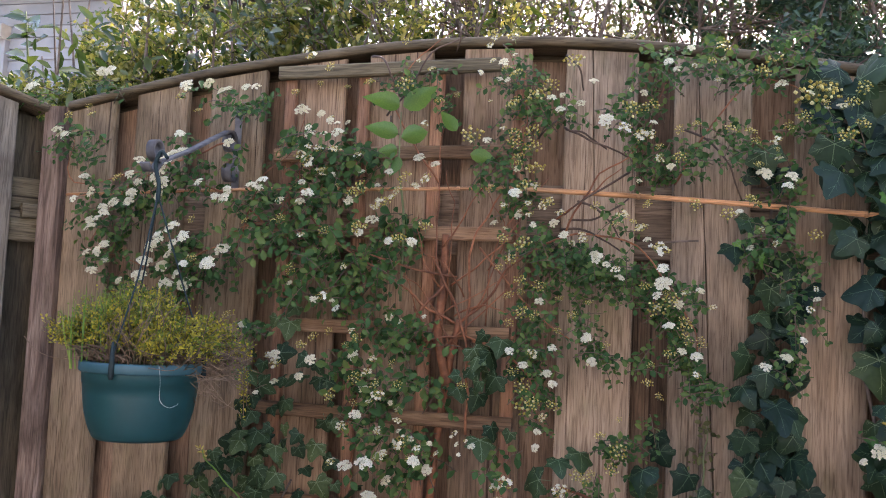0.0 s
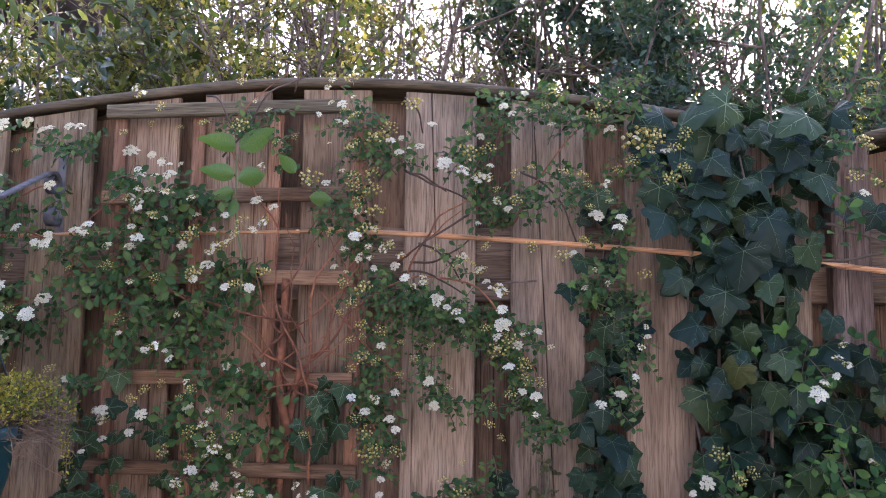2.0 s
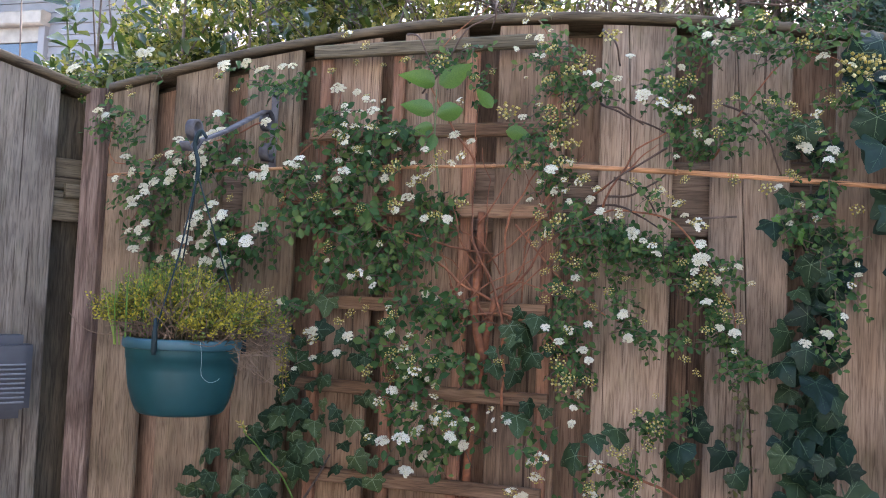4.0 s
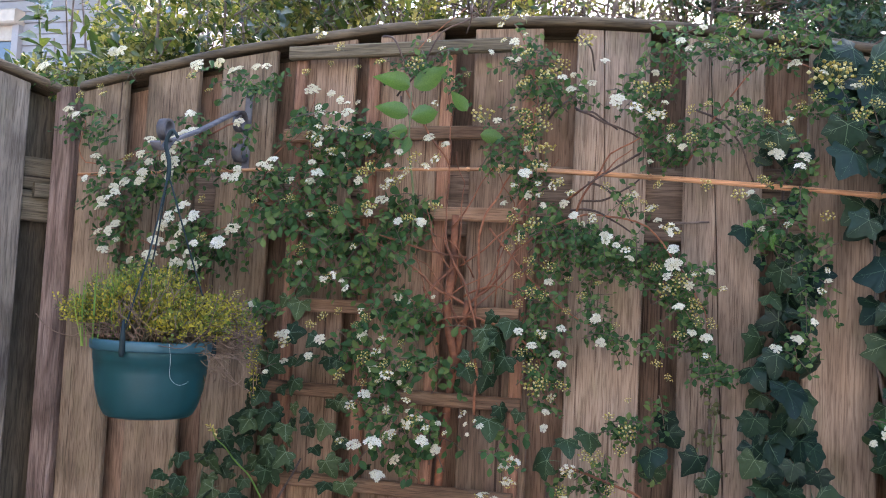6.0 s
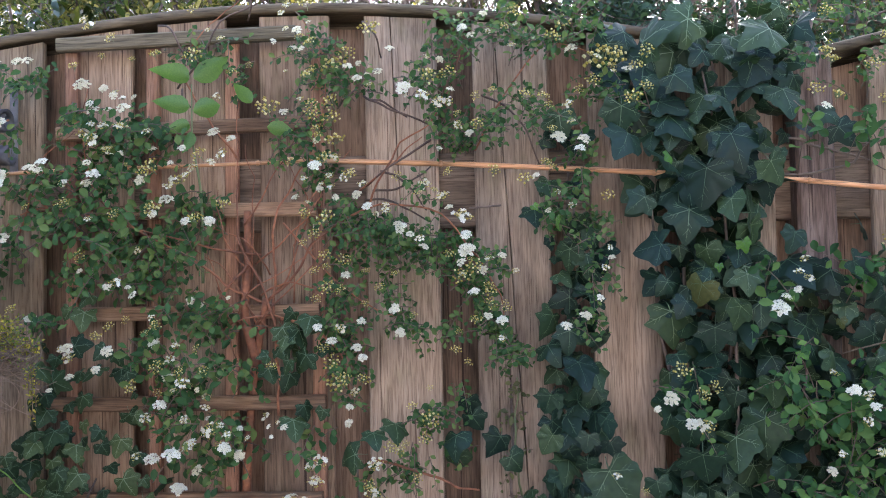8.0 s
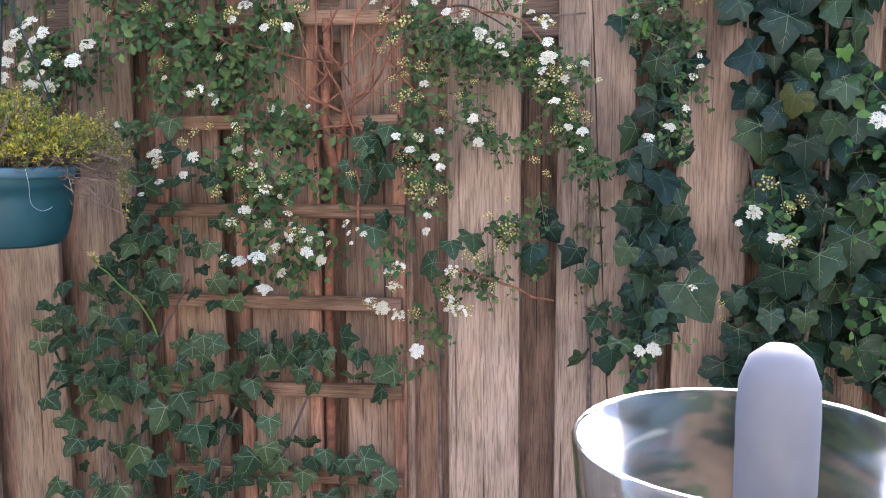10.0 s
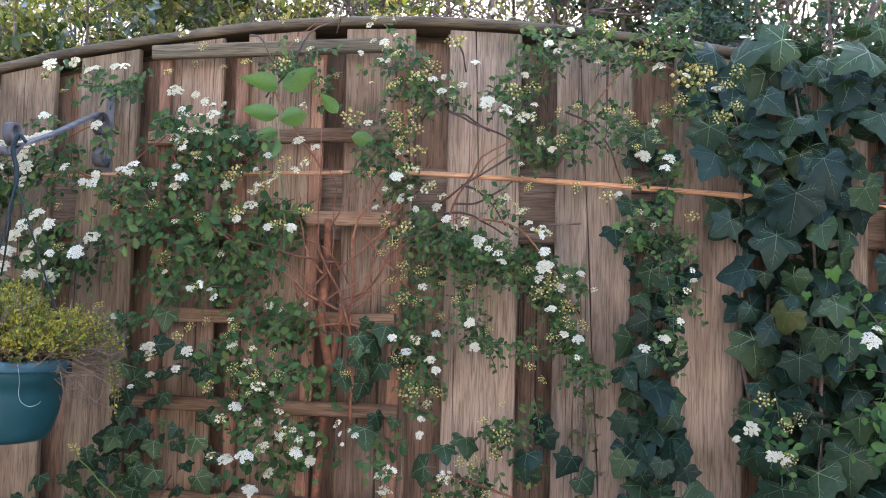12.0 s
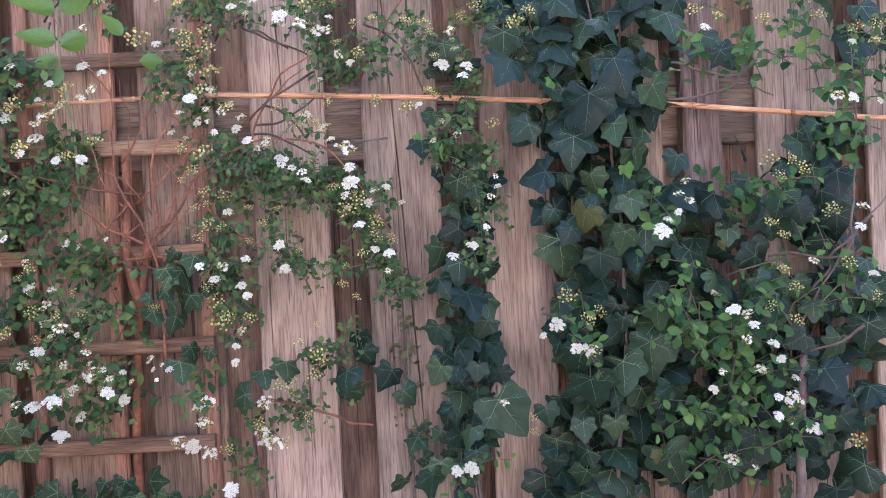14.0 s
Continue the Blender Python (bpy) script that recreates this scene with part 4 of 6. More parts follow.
# upper right: shrub and ivy before the next panel
CORNER_LEAVES = [
    (0.80, 1.80, 0.03, 0.04), (0.86, 1.75, 0.03, 0.03), (0.93, 1.80, 0.05, 0.04), (0.97, 1.73, 0.03, 0.05), (0.92, 1.88, 0.07, 0.04), (1.03, 1.86, 0.06, 0.05),
    (1.07, 1.68, 0.04, 0.03), (1.14, 1.62, 0.04, 0.06), (1.13, 1.78, 0.05, 0.06), (1.16, 1.70, 0.03, 0.05), (1.10, 1.92, 0.08, 0.04), (0.83, 1.90, 0.05, 0.04),
]
CORNER_IVY = [(1.14, 1.72, 0.04, 0.05), (0.83, 1.69, 0.035, 0.03), (0.76, 1.86, 0.05, 0.05), (1.06, 1.79, 0.05, 0.03), (1.06, 1.55, 0.05, 0.03), (0.82, 1.60, 0.03, 0.03)]
# the falling strands of leaves
STRAND_LEAVES = [
    (0.066, 1.531, 0.027, 0.027), (0.096, 1.519, 0.027, 0.027), (0.126, 1.508, 0.027, 0.027), (0.157, 1.491, 0.027, 0.027),
    (0.186, 1.475, 0.027, 0.027), (0.211, 1.456, 0.027, 0.027), (0.236, 1.437, 0.027, 0.027), (0.247, 1.413, 0.027, 0.027),
    (0.258, 1.389, 0.027, 0.027), (0.272, 1.365, 0.027, 0.027), (0.286, 1.342, 0.026, 0.026), (0.296, 1.32, 0.026, 0.026),
    (0.079, 1.445, 0.02, 0.02), (0.091, 1.423, 0.02, 0.02), (0.103, 1.401, 0.02, 0.02),
]
SIDE_STRAND_LEAVES = [
    (0.116, 1.377, 0.02, 0.02), (0.129, 1.354, 0.02, 0.02), (0.155, 1.534, 0.02, 0.02), (0.18, 1.525, 0.02, 0.02), (0.204, 1.515, 0.02, 0.02),
    (0.227, 1.501, 0.02, 0.02), (0.249, 1.487, 0.02, 0.02), (0.266, 1.468, 0.02, 0.02), (0.19, 1.371, 0.016, 0.016), (0.199, 1.349, 0.016, 0.016),
    (0.147, 1.204, 0.02, 0.02),
]
RIGHT_FOOT_IVY = [(0.84, 0.97, 0.07, 0.05), (0.94, 0.97, 0.07, 0.05), (1.03, 0.97, 0.07, 0.05), (1.07, 1.04, 0.05, 0.06), (0.98, 1.03, 0.05, 0.05), (0.89, 1.04, 0.06, 0.05)]
# the plant tie, the climbing shoot and the bent stalk: x, z
TIE_X, TIE_Z = -0.051, 1.544
CLIMB = [(0.306, 1.06), (0.299, 1.122), (0.299, 1.182), (0.304, 1.268)]
BENT = [(-0.50, 1.0), (-0.523, 1.06), (-0.561, 1.105), (-0.598, 1.135), (-0.628, 1.154)]

# ---- leaves, flowers and buds ----
OVAL = ([(0, 0, 0), (-0.19, 0.32, 0.05), (-0.28, 0.70, 0.08), (0, 1, -0.08), (0.28, 0.70, 0.08), (0.19, 0.32, 0.05), (0, 0.55, -0.03)],
        [(0, 6, 1), (1, 6, 2), (2, 6, 3), (3, 6, 4), (4, 6, 5), (5, 6, 0)])
LONG = ([(0, 0, 0), (-0.17, 0.35, 0.05), (-0.13, 0.75, 0.02), (0, 1, -0.10), (0.13, 0.75, 0.02), (0.17, 0.35, 0.05), (0, 0.5, -0.01)], OVAL[1])


def leaf_cloud(name, at, ways, faces, sizes, mat, shape=OVAL):
    """Many leaves in one mesh: bases, directions of the tips, normals, lengths."""
    at, ways, faces, sizes = (np.asarray(a, float) for a in (at, ways, faces, sizes))
    ways /= np.linalg.norm(ways, axis=1, keepdims=True) + 1e-9
    side = np.cross(ways, faces)
    side /= np.linalg.norm(side, axis=1, keepdims=True) + 1e-9
    nor = np.cross(side, ways)
    t = np.array(shape[0])
    co = at[:, None] + sizes[:, None, None] * (side[:, None] * t[None, :, :1] + ways[:, None] * t[None, :, 1:2] + nor[:, None] * t[None, :, 2:])
    k, f = len(t), np.array(shape[1])
    idx = (f[None] + k * np.arange(len(at))[:, None, None]).reshape(-1, 3)
    me = bpy.data.meshes.new(name)
    me.from_pydata(co.reshape(-1, 3).tolist(), [], idx.tolist())
    me.materials.append(mat)
    me.polygons.foreach_set("use_smooth", [True] * len(me.polygons))
    return me


def cloud_part(name, parent, me, label=""):
    ob = new(name, me)
    ob.parent = parent
    return tagged(ob, label, kind="stuff")


nrg = np.random.default_rng(5)


ROUND = ([(0, 0, 0), (-0.15, 0.20, 0.06), (-0.30, 0.48, 0.11), (-0.28, 0.72, 0.09), (-0.13, 0.92, 0.0), (0, 1.0, -0.08), (0.13, 0.92, 0.0), (0.28, 0.72, 0.09), (0.30, 0.48, 0.11), (0.15, 0.20, 0.06), (0, 0.55, -0.02)],
         [(0, 10, 1), (1, 10, 2), (2, 10, 3), (3, 10, 4), (4, 10, 5), (5, 10, 6), (6, 10, 7), (7, 10, 8), (8, 10, 9), (9, 10, 0)])


def wall_leaves(clumps, density, size, depth, mat, name, parent, label=""):
    """Rounded leaves of a climber in oval clumps close to the fence, set left and right along arching shoots."""
    at, ways, faces, sizes = [], [], [], []
    twigs = bmesh.new()
    for x, z, rx, rz in clumps:
        n = int(density * rx * rz * math.pi)
        rx, rz = 0.84 * rx, 0.88 * rz
        for _ in range(max(2, n // 8)):
            a, r = nrg.uniform(0, 2 * math.pi), math.sqrt(nrg.uniform(0, 1)) * (1 + 0.12 * nrg.normal())
            near = nrg.beta(1.3, 1.3)
            p = np.array([x + rx * r * math.cos(a), depth[0] + (depth[1] - depth[0]) * near, z + rz * r * math.sin(a)])
            lead = np.array([nrg.normal(), -0.15 + 0.25 * nrg.normal(), 0.8 * nrg.normal() - 0.1])
            lead /= np.linalg.norm(lead)
            out = np.array([0.25 * nrg.normal(), -0.85, 0.55 + 0.25 * nrg.normal()])
            side = np.cross(lead, out)
            side /= np.linalg.norm(side) + 1e-9
            sag = np.array([0, 0, -size * 0.09])
            line = [p + lead * k * size * 0.42 + sag * (k * 0.5) ** 2 for k in (-4.5, -2, 0, 2, 4)]
            for q in line:
                q[1] = min(q[1], -0.010)
            tube(twigs, line, [0.0012, 0.0011, 0.0009, 0.0007, 0.0005], 3)
            for k in range(9):
                q = p + lead * (k - 4) * size * 0.42 + sag * ((k - 4) * 0.5) ** 2 + nrg.normal(0, size * 0.10, 3)
                q[1] = min(q[1], -0.012)
                turn = 1 if k % 2 else -1
                way = side * turn * nrg.uniform(0.6, 1.1) + lead * nrg.uniform(0.15, 0.8) + np.array([0, -0.15, -0.22]) + nrg.normal(0, 0.22, 3)
                at.append(q), ways.append(way), faces.append(out + nrg.normal(0, 0.45, 3))
                sizes.append(size * nrg.uniform(0.5, 1.15) * (1 - 0.05 * abs(k - 3)))
    cloud_part("shoot_work", parent, mesh_of("shoot_work", twigs, TWIG))
    return cloud_part(name, parent, leaf_cloud(name, at, ways, faces, sizes, mat, ROUND), label)


def floret(bm, c, up, s, turn, r):
    """One small flower: five round cupped petals and a raised centre."""
    u = up.orthogonal().normalized()
    v = up.cross(u)
    hub = bm.verts.new(c)
    for k in range(5):
        b = turn + k * 2 * math.pi / 5
        g = r.uniform(0.88, 1.1)
        ring = [bm.verts.new(c + (u * math.cos(b + o) + v * math.sin(b + o)) * s * m * g + up * s * h) for o, m, h in ((-0.60, 0.70, 0.10), (-0.36, 1.02, 0.22), (0, 1.12, 0.26), (0.36, 1.02, 0.22), (0.60, 0.70, 0.10))]
        for p, q in zip(ring, ring[1:]):
            bm.faces.new((hub, p, q)).smooth = True
    tip = bm.verts.new(c + up * s * 0.34)
    ring = [bm.verts.new(c + (u * math.cos(k * 1.257) + v * math.sin(k * 1.257)) * s * 0.26 + up * s * 0.10) for k in range(5)]
    for k in range(5):
        bm.faces.new((tip, ring[k], ring[(k + 1) % 5])).material_index = 1


def floret_mesh(seed):
    """An open flower head one unit wide: separate small flowers in a shallow uneven dome, each on its thin stalk."""
    r = random.Random(seed)
    bm = bmesh.new()
    n = r.choice((19, 22, 25))
    lop, cut = r.uniform(0, 6.28), r.uniform(0.34, 0.8)
    for i in range(n):
        d = 0.42 * math.sqrt((i + 0.5) / n)
        a = i * 2.4 + r.uniform(-0.25, 0.25)
        x, y = d * math.cos(a), d * math.sin(a) * r.uniform(0.85, 1.0)
        if x * math.cos(lop) + y * math.sin(lop) > cut:
            continue
        c = Vector((x, y, 0.24 - 1.0 * d * d + r.uniform(-0.04, 0.04)))
        up = Vector((c.x * 1.1 + r.uniform(-0.45, 0.45), c.y * 1.1 + r.uniform(-0.45, 0.45), 0.9)).normalized()
        floret(bm, c, up, r.uniform(0.11, 0.14), r.uniform(0, 6), r)
        lo, w = Vector((c.x * 0.2, c.y * 0.2, -0.2)), Vector((0.010, 0.004, 0))
        bm.faces.new([bm.verts.new(p) for p in (lo - w, lo + w, c + w * 0.7, c - w * 0.7)]).material_index = 2
    return mesh_of("flower_head", bm, PETAL, STAMEN, STALK)


def bud_mesh(seed):
    """A head of closed buds one unit wide, each on its thin stalk."""
    r = random.Random(seed)
    bm = bmesh.new()
    n = r.choice((20, 25, 30))
    for i in range(n):
        d = 0.46 * math.sqrt((i + 0.5) / n)
        a = i * 2.4 + r.uniform(-0.4, 0.4)
        c = Vector((d * math.cos(a), d * math.sin(a) * r.uniform(0.7, 1.1), 0.25 - 0.7 * d * d + r.uniform(-0.08, 0.08)))
        s = r.uniform(0.05, 0.078)
        vs = [bm.verts.new(c + Vector(q) * s) for q in ((1, 0, 0), (0, 1, 0), (-1, 0, 0), (0, -1, 0), (0, 0, 1.1), (0, 0, -1.1))]
        for k in range(4):
            bm.faces.new((vs[k], vs[(k + 1) % 4], vs[4])).smooth = True
            bm.faces.new((vs[(k + 1) % 4], vs[k], vs[5])).smooth = True
        lo = Vector((c.x * 0.25, c.y * 0.25, -0.12))
        w = Vector((0.010, 0.004, 0))
        f = bm.faces.new([bm.verts.new(p) for p in (lo - w, lo + w, c + w * 0.7, c - w * 0.7)])
        f.material_index = 1
    tube(bm, [(0, 0, -0.4), (0, 0, -0.1)], 0.02, 4)
    for f in bm.faces:
        if len(f.verts) == 4:
            f.material_index = 1
    return mesh_of("bud_head", bm, BUD, STALK)


def loose_mesh(seed):
    """A head just opening: a few white flowers among many yellowish buds."""
    r = random.Random(seed)
    bm = bmesh.new()
    for i in range(30):
        d = 0.47 * math.sqrt((i + 0.5) / 30)
        a = i * 2.4 + r.uniform(-0.4, 0.4)
        c = Vector((d * math.cos(a), d * math.sin(a) * r.uniform(0.7, 1.1), 0.25 - 0.7 * d * d + r.uniform(-0.07, 0.07)))
        if r.random() < 0.27:
            up = Vector((c.x * 1.3 + r.uniform(-0.3, 0.3), c.y * 1.3 + r.uniform(-0.3, 0.3), 0.9)).normalized()
            before = len(bm.faces)
            floret(bm, c, up, r.uniform(0.11, 0.14), r.uniform(0, 6), r)
            bm.faces.ensure_lookup_table()
            for f in bm.faces[before:]:
                f.material_index = 0
        else:
            s = r.uniform(0.045, 0.07)
            vs = [bm.verts.new(c + Vector(q) * s) for q in ((1, 0, 0), (0, 1, 0), (-1, 0, 0), (0, -1, 0), (0, 0, 1.1), (0, 0, -1.1))]
            for k in range(4):
                for f in (bm.faces.new((vs[k], vs[(k + 1) % 4], vs[4])), bm.faces.new((vs[(k + 1) % 4], vs[k], vs[5]))):
                    f.smooth, f.material_index = True, 1
        lo = Vector((c.x * 0.25, c.y * 0.25, -0.12))
        w = Vector((0.010, 0.004, 0))
        bm.faces.new([bm.verts.new(p) for p in (lo - w, lo + w, c + w * 0.7, c - w * 0.7)]).material_index = 2
    return mesh_of("flower_head", bm, PETAL, BUD, STALK)


HEADS = [floret_mesh(s) for s in range(7)]
MIXED = HEADS[:4] + [loose_mesh(100 + s) for s in range(4)]
BUDS = [bud_mesh(s) for s in range(5)]


def hang_heads(parent, spots, meshes, name, depth, grow=1.25):
    """Flower or bud heads, each an object of its own on a shared mesh, tilted out from the fence."""
    for x, z, cm in spots:
        ob = new(name, rng.choice(meshes))
        y = depth + rng.uniform(-0.02, 0.02)
        s = cm / 100 * grow
        ob.matrix_basis = pose(x, y, z, 48 + rng.uniform(-20, 20), rng.uniform(-18, 18), rng.uniform(-25, 25)) @ pose(0, 0, 0, 0, 0, rng.uniform(0, 360)) @ Matrix.Diagonal((s, s, s, 1))
        ob.parent = parent


def nearby(spots, share):
    """Smaller heads a few centimetres beside some of the spots."""
    return [(x + rng.choice((-1, 1)) * rng.uniform(0.018, 0.04), z + rng.uniform(-0.035, 0.03), cm * rng.uniform(0.7, 0.95)) for x, z, cm in spots if rng.random() < share]


def stems(parent, lines, y, r0, r1, mat, name="stem"):
    for line in lines:
        k = len(line)
        pts = bowed([(x + rng.uniform(-0.004, 0.004), y - 0.03 * math.sin(math.pi * i / (k - 1)) + rng.uniform(-0.008, 0.008), z) for i, (x, z) in enumerate(line)], 5)
        n = len(pts)
        pts = [p + Vector((0.008 * noise.noise(p * 22), 0.005 * noise.noise(p * 25 + Vector((9, 0, 0))), 0.006 * noise.noise(p * 22 + Vector((0, 7, 0))))) for p in pts]
        bm = bmesh.new()
        tube(bm, pts, [r0 + (r1 - r0) * i / (n - 1) for i in range(n)], 6)
        part(name, bm, mat, parent)


# ---- the flowering shrub trained on the trellis ----
shrub = thing("flowering_shrub", "white-flowering shrub with red-brown stems trained over trellis and fence", "shrub", group="flowering shrubs")
bm = bmesh.new()
tube(bm, bowed([(-0.195, -0.05, -0.02), (-0.195, -0.012, 0.4), (-0.193, -0.006, 0.8), (-0.19, -0.008, 1.1), (-0.165, -0.03, 1.3), (-0.14, -0.05, 1.42)], 6), [0.012 - 0.0002 * i for i in range(31)], 8)
part("trunk", bm, BARK_RED, shrub)
bm = bmesh.new()
tube(bm, bowed([(-0.160, -0.040, 1.30), (-0.180, -0.046, 1.39), (-0.174, -0.046, 1.48), (-0.173, -0.048, 1.578)], 5), [0.0085 - 0.0001 * i for i in range(16)], 9)
part("cut_stem", bm, BARK_RED, shrub, "thick brown stem cut off flat")
stems(shrub, STEMS_MAIN, -0.05, 0.0027, 0.0009, BARK_RED)
stems(shrub, STEMS_UPPER, -0.055, 0.0021, 0.0008, BARK_RED)
stems(shrub, STEMS_CROSS, -0.05, 0.0022, 0.0014, STEM_BROWN, "twig")
stems(shrub, STEMS_TWIGS, -0.045, 0.0020, 0.0007, BARK_RED, "twig")
for i in range(9):
    bx, bz = -0.14 + rng.uniform(-0.05, 0.06), 1.38 + rng.uniform(-0.04, 0.14)
    a, reach = rng.uniform(0.55, math.pi - 0.55), rng.uniform(0.10, 0.30)
    mx, mz = bx + 0.4 * reach * math.cos(a) + rng.uniform(-0.035, 0.035), bz + 0.5 * reach * math.sin(a) + rng.uniform(-0.02, 0.03)
    stems(shrub, [[(bx, bz), (mx, mz), (bx + reach * math.cos(a), bz + reach * math.sin(a))]], -0.035 + rng.uniform(-0.02, 0.01), 0.0017, 0.0007, BARK_RED, "twig")
wall_leaves(LEAVES_LEFT, 8500, 0.0195, (-0.15, -0.05), SPIREA_LEAF, "leaves", shrub)
wall_leaves(LEAVES_TRELLIS, 10600, 0.0235, (-0.13, -0.04), SPIREA_LEAF, "leaves", shrub)
wall_leaves(LEAVES_MIDDLE, 16500, 0.0165, (-0.13, -0.03), SPIREA_LEAF, "leaves", shrub)
wall_leaves(LEAVES_RIGHT, 17500, 0.0165, (-0.13, -0.03), SPIREA_LEAF, "leaves", shrub)
for spots in (BASKET_SPRAY, LOW_LEFT_SPRAY):
    hang_heads(shrub, spots, HEADS, "flower_head", -0.14, 1.25)
    wall_leaves([(x, z - 0.012, 0.026, 0.022) for x, z, cm in spots[3:]], 1900, 0.019, (-0.125, -0.06), SPIREA_LEAF, "leaves", shrub)
for spots in (UPPER_SPRAY, TRELLIS_SPRAY, MIDDLE_SPRAY, FALLING_SPRAY, COLUMN_SPRAY):
    hang_heads(shrub, spots, MIXED, "flower_head", -0.12, rng.uniform(1.08, 1.18))
for spots in (LEFT_BUDS, MIDDLE_BUDS, LOW_BUDS):
    hang_heads(shrub, spots, BUDS, "bud_head", -0.125, 1.45)
    hang_heads(shrub, nearby(spots, 0.6), BUDS, "bud_head", -0.115, 1.25)
for spots in (UPPER_SPRAY, TRELLIS_SPRAY, MIDDLE_SPRAY):
    hang_heads(shrub, nearby(spots, 0.75), MIXED, "flower_head", -0.11, 1.0)

wall_leaves(STRAND_LEAVES + SIDE_STRAND_LEAVES, 27000, 0.0165, (-0.11, -0.04), SPIREA_LEAF, "leaves", shrub)
wall_leaves(SPRIG_LEAVES, 7500, 0.017, (-0.11, -0.03), SPIREA_LEAF, "leaves", shrub)
stems(shrub, [SPRIG_TWIG], -0.05, 0.0028, 0.0018, BARK_RED, "twig")
hang_heads(shrub, SPRIG_FLOWERS, MIXED, "flower_head", -0.11, 1.3)
hang_heads(shrub, SPRIG_BUDS[2:7], BUDS, "bud_head", -0.11, 1.0)
wall_leaves([(x, z - 0.015, 0.02, 0.02) for x, z, cm in CAP_FLOWERS], 11000, 0.017, (-0.05, -0.015), SPIREA_LEAF, "leaves", shrub)
hang_heads(shrub, CAP_FLOWERS, HEADS, "flower_head", -0.05, 1.3)

far_shrub = thing("flowering_shrub", "white-flowering shrub growing through ivy on the fence", "shrub", group="flowering shrubs")
bm = bmesh.new()
tube(bm, bowed([(0.96, -0.16, -0.02), (0.93, -0.14, 0.5), (0.95, -0.11, 0.95), (0.97, -0.10, 1.2)], 6), [0.012 - 0.0003 * i for i in range(19)], 8)
part("trunk", bm, BARK, far_shrub)
stems(far_shrub, STEMS_FAR, -0.08, 0.0026, 0.0010, TWIG)
stems(far_shrub, [[(1.09, 1.40), (1.013, 1.34), (1.0, 1.312), (0.973, 1.288), (0.946, 1.252), (0.95, 1.16)], [(0.904, 1.344), (0.951, 1.348), (1.006, 1.332), (1.038, 1.339), (1.076, 1.346)],
                  [(1.069, 1.219), (1.006, 1.193), (0.942, 1.164)], [(0.767, 1.30), (0.767, 1.265), (0.768, 1.20)]], -0.105, 0.0027, 0.0016, STEM_BROWN, "twig")
wall_leaves(LEAVES_FAR, 6000, 0.027, (-0.19, -0.10), FAR_LEAF, "leaves", far_shrub)
wall_leaves(CORNER_LEAVES, 7000, 0.018, (-0.17, -0.06), SPIREA_LEAF, "leaves", far_shrub)
hang_heads(far_shrub, [(x + rng.uniform(-0.03, 0.03), z + rng.uniform(-0.03, 0.03), 2.2) for x, z, rx, rz in CORNER_LEAVES for k in (0, 1)], BUDS, "bud_head", -0.17, 1.3)
for spots in (IVY_SPRAY, FAR_SPRAY):
    hang_heads(far_shrub, spots, MIXED, "flower_head", -0.19)
hang_heads(far_shrub, FAR_BUDS, BUDS, "bud_head", -0.19, 1.35)


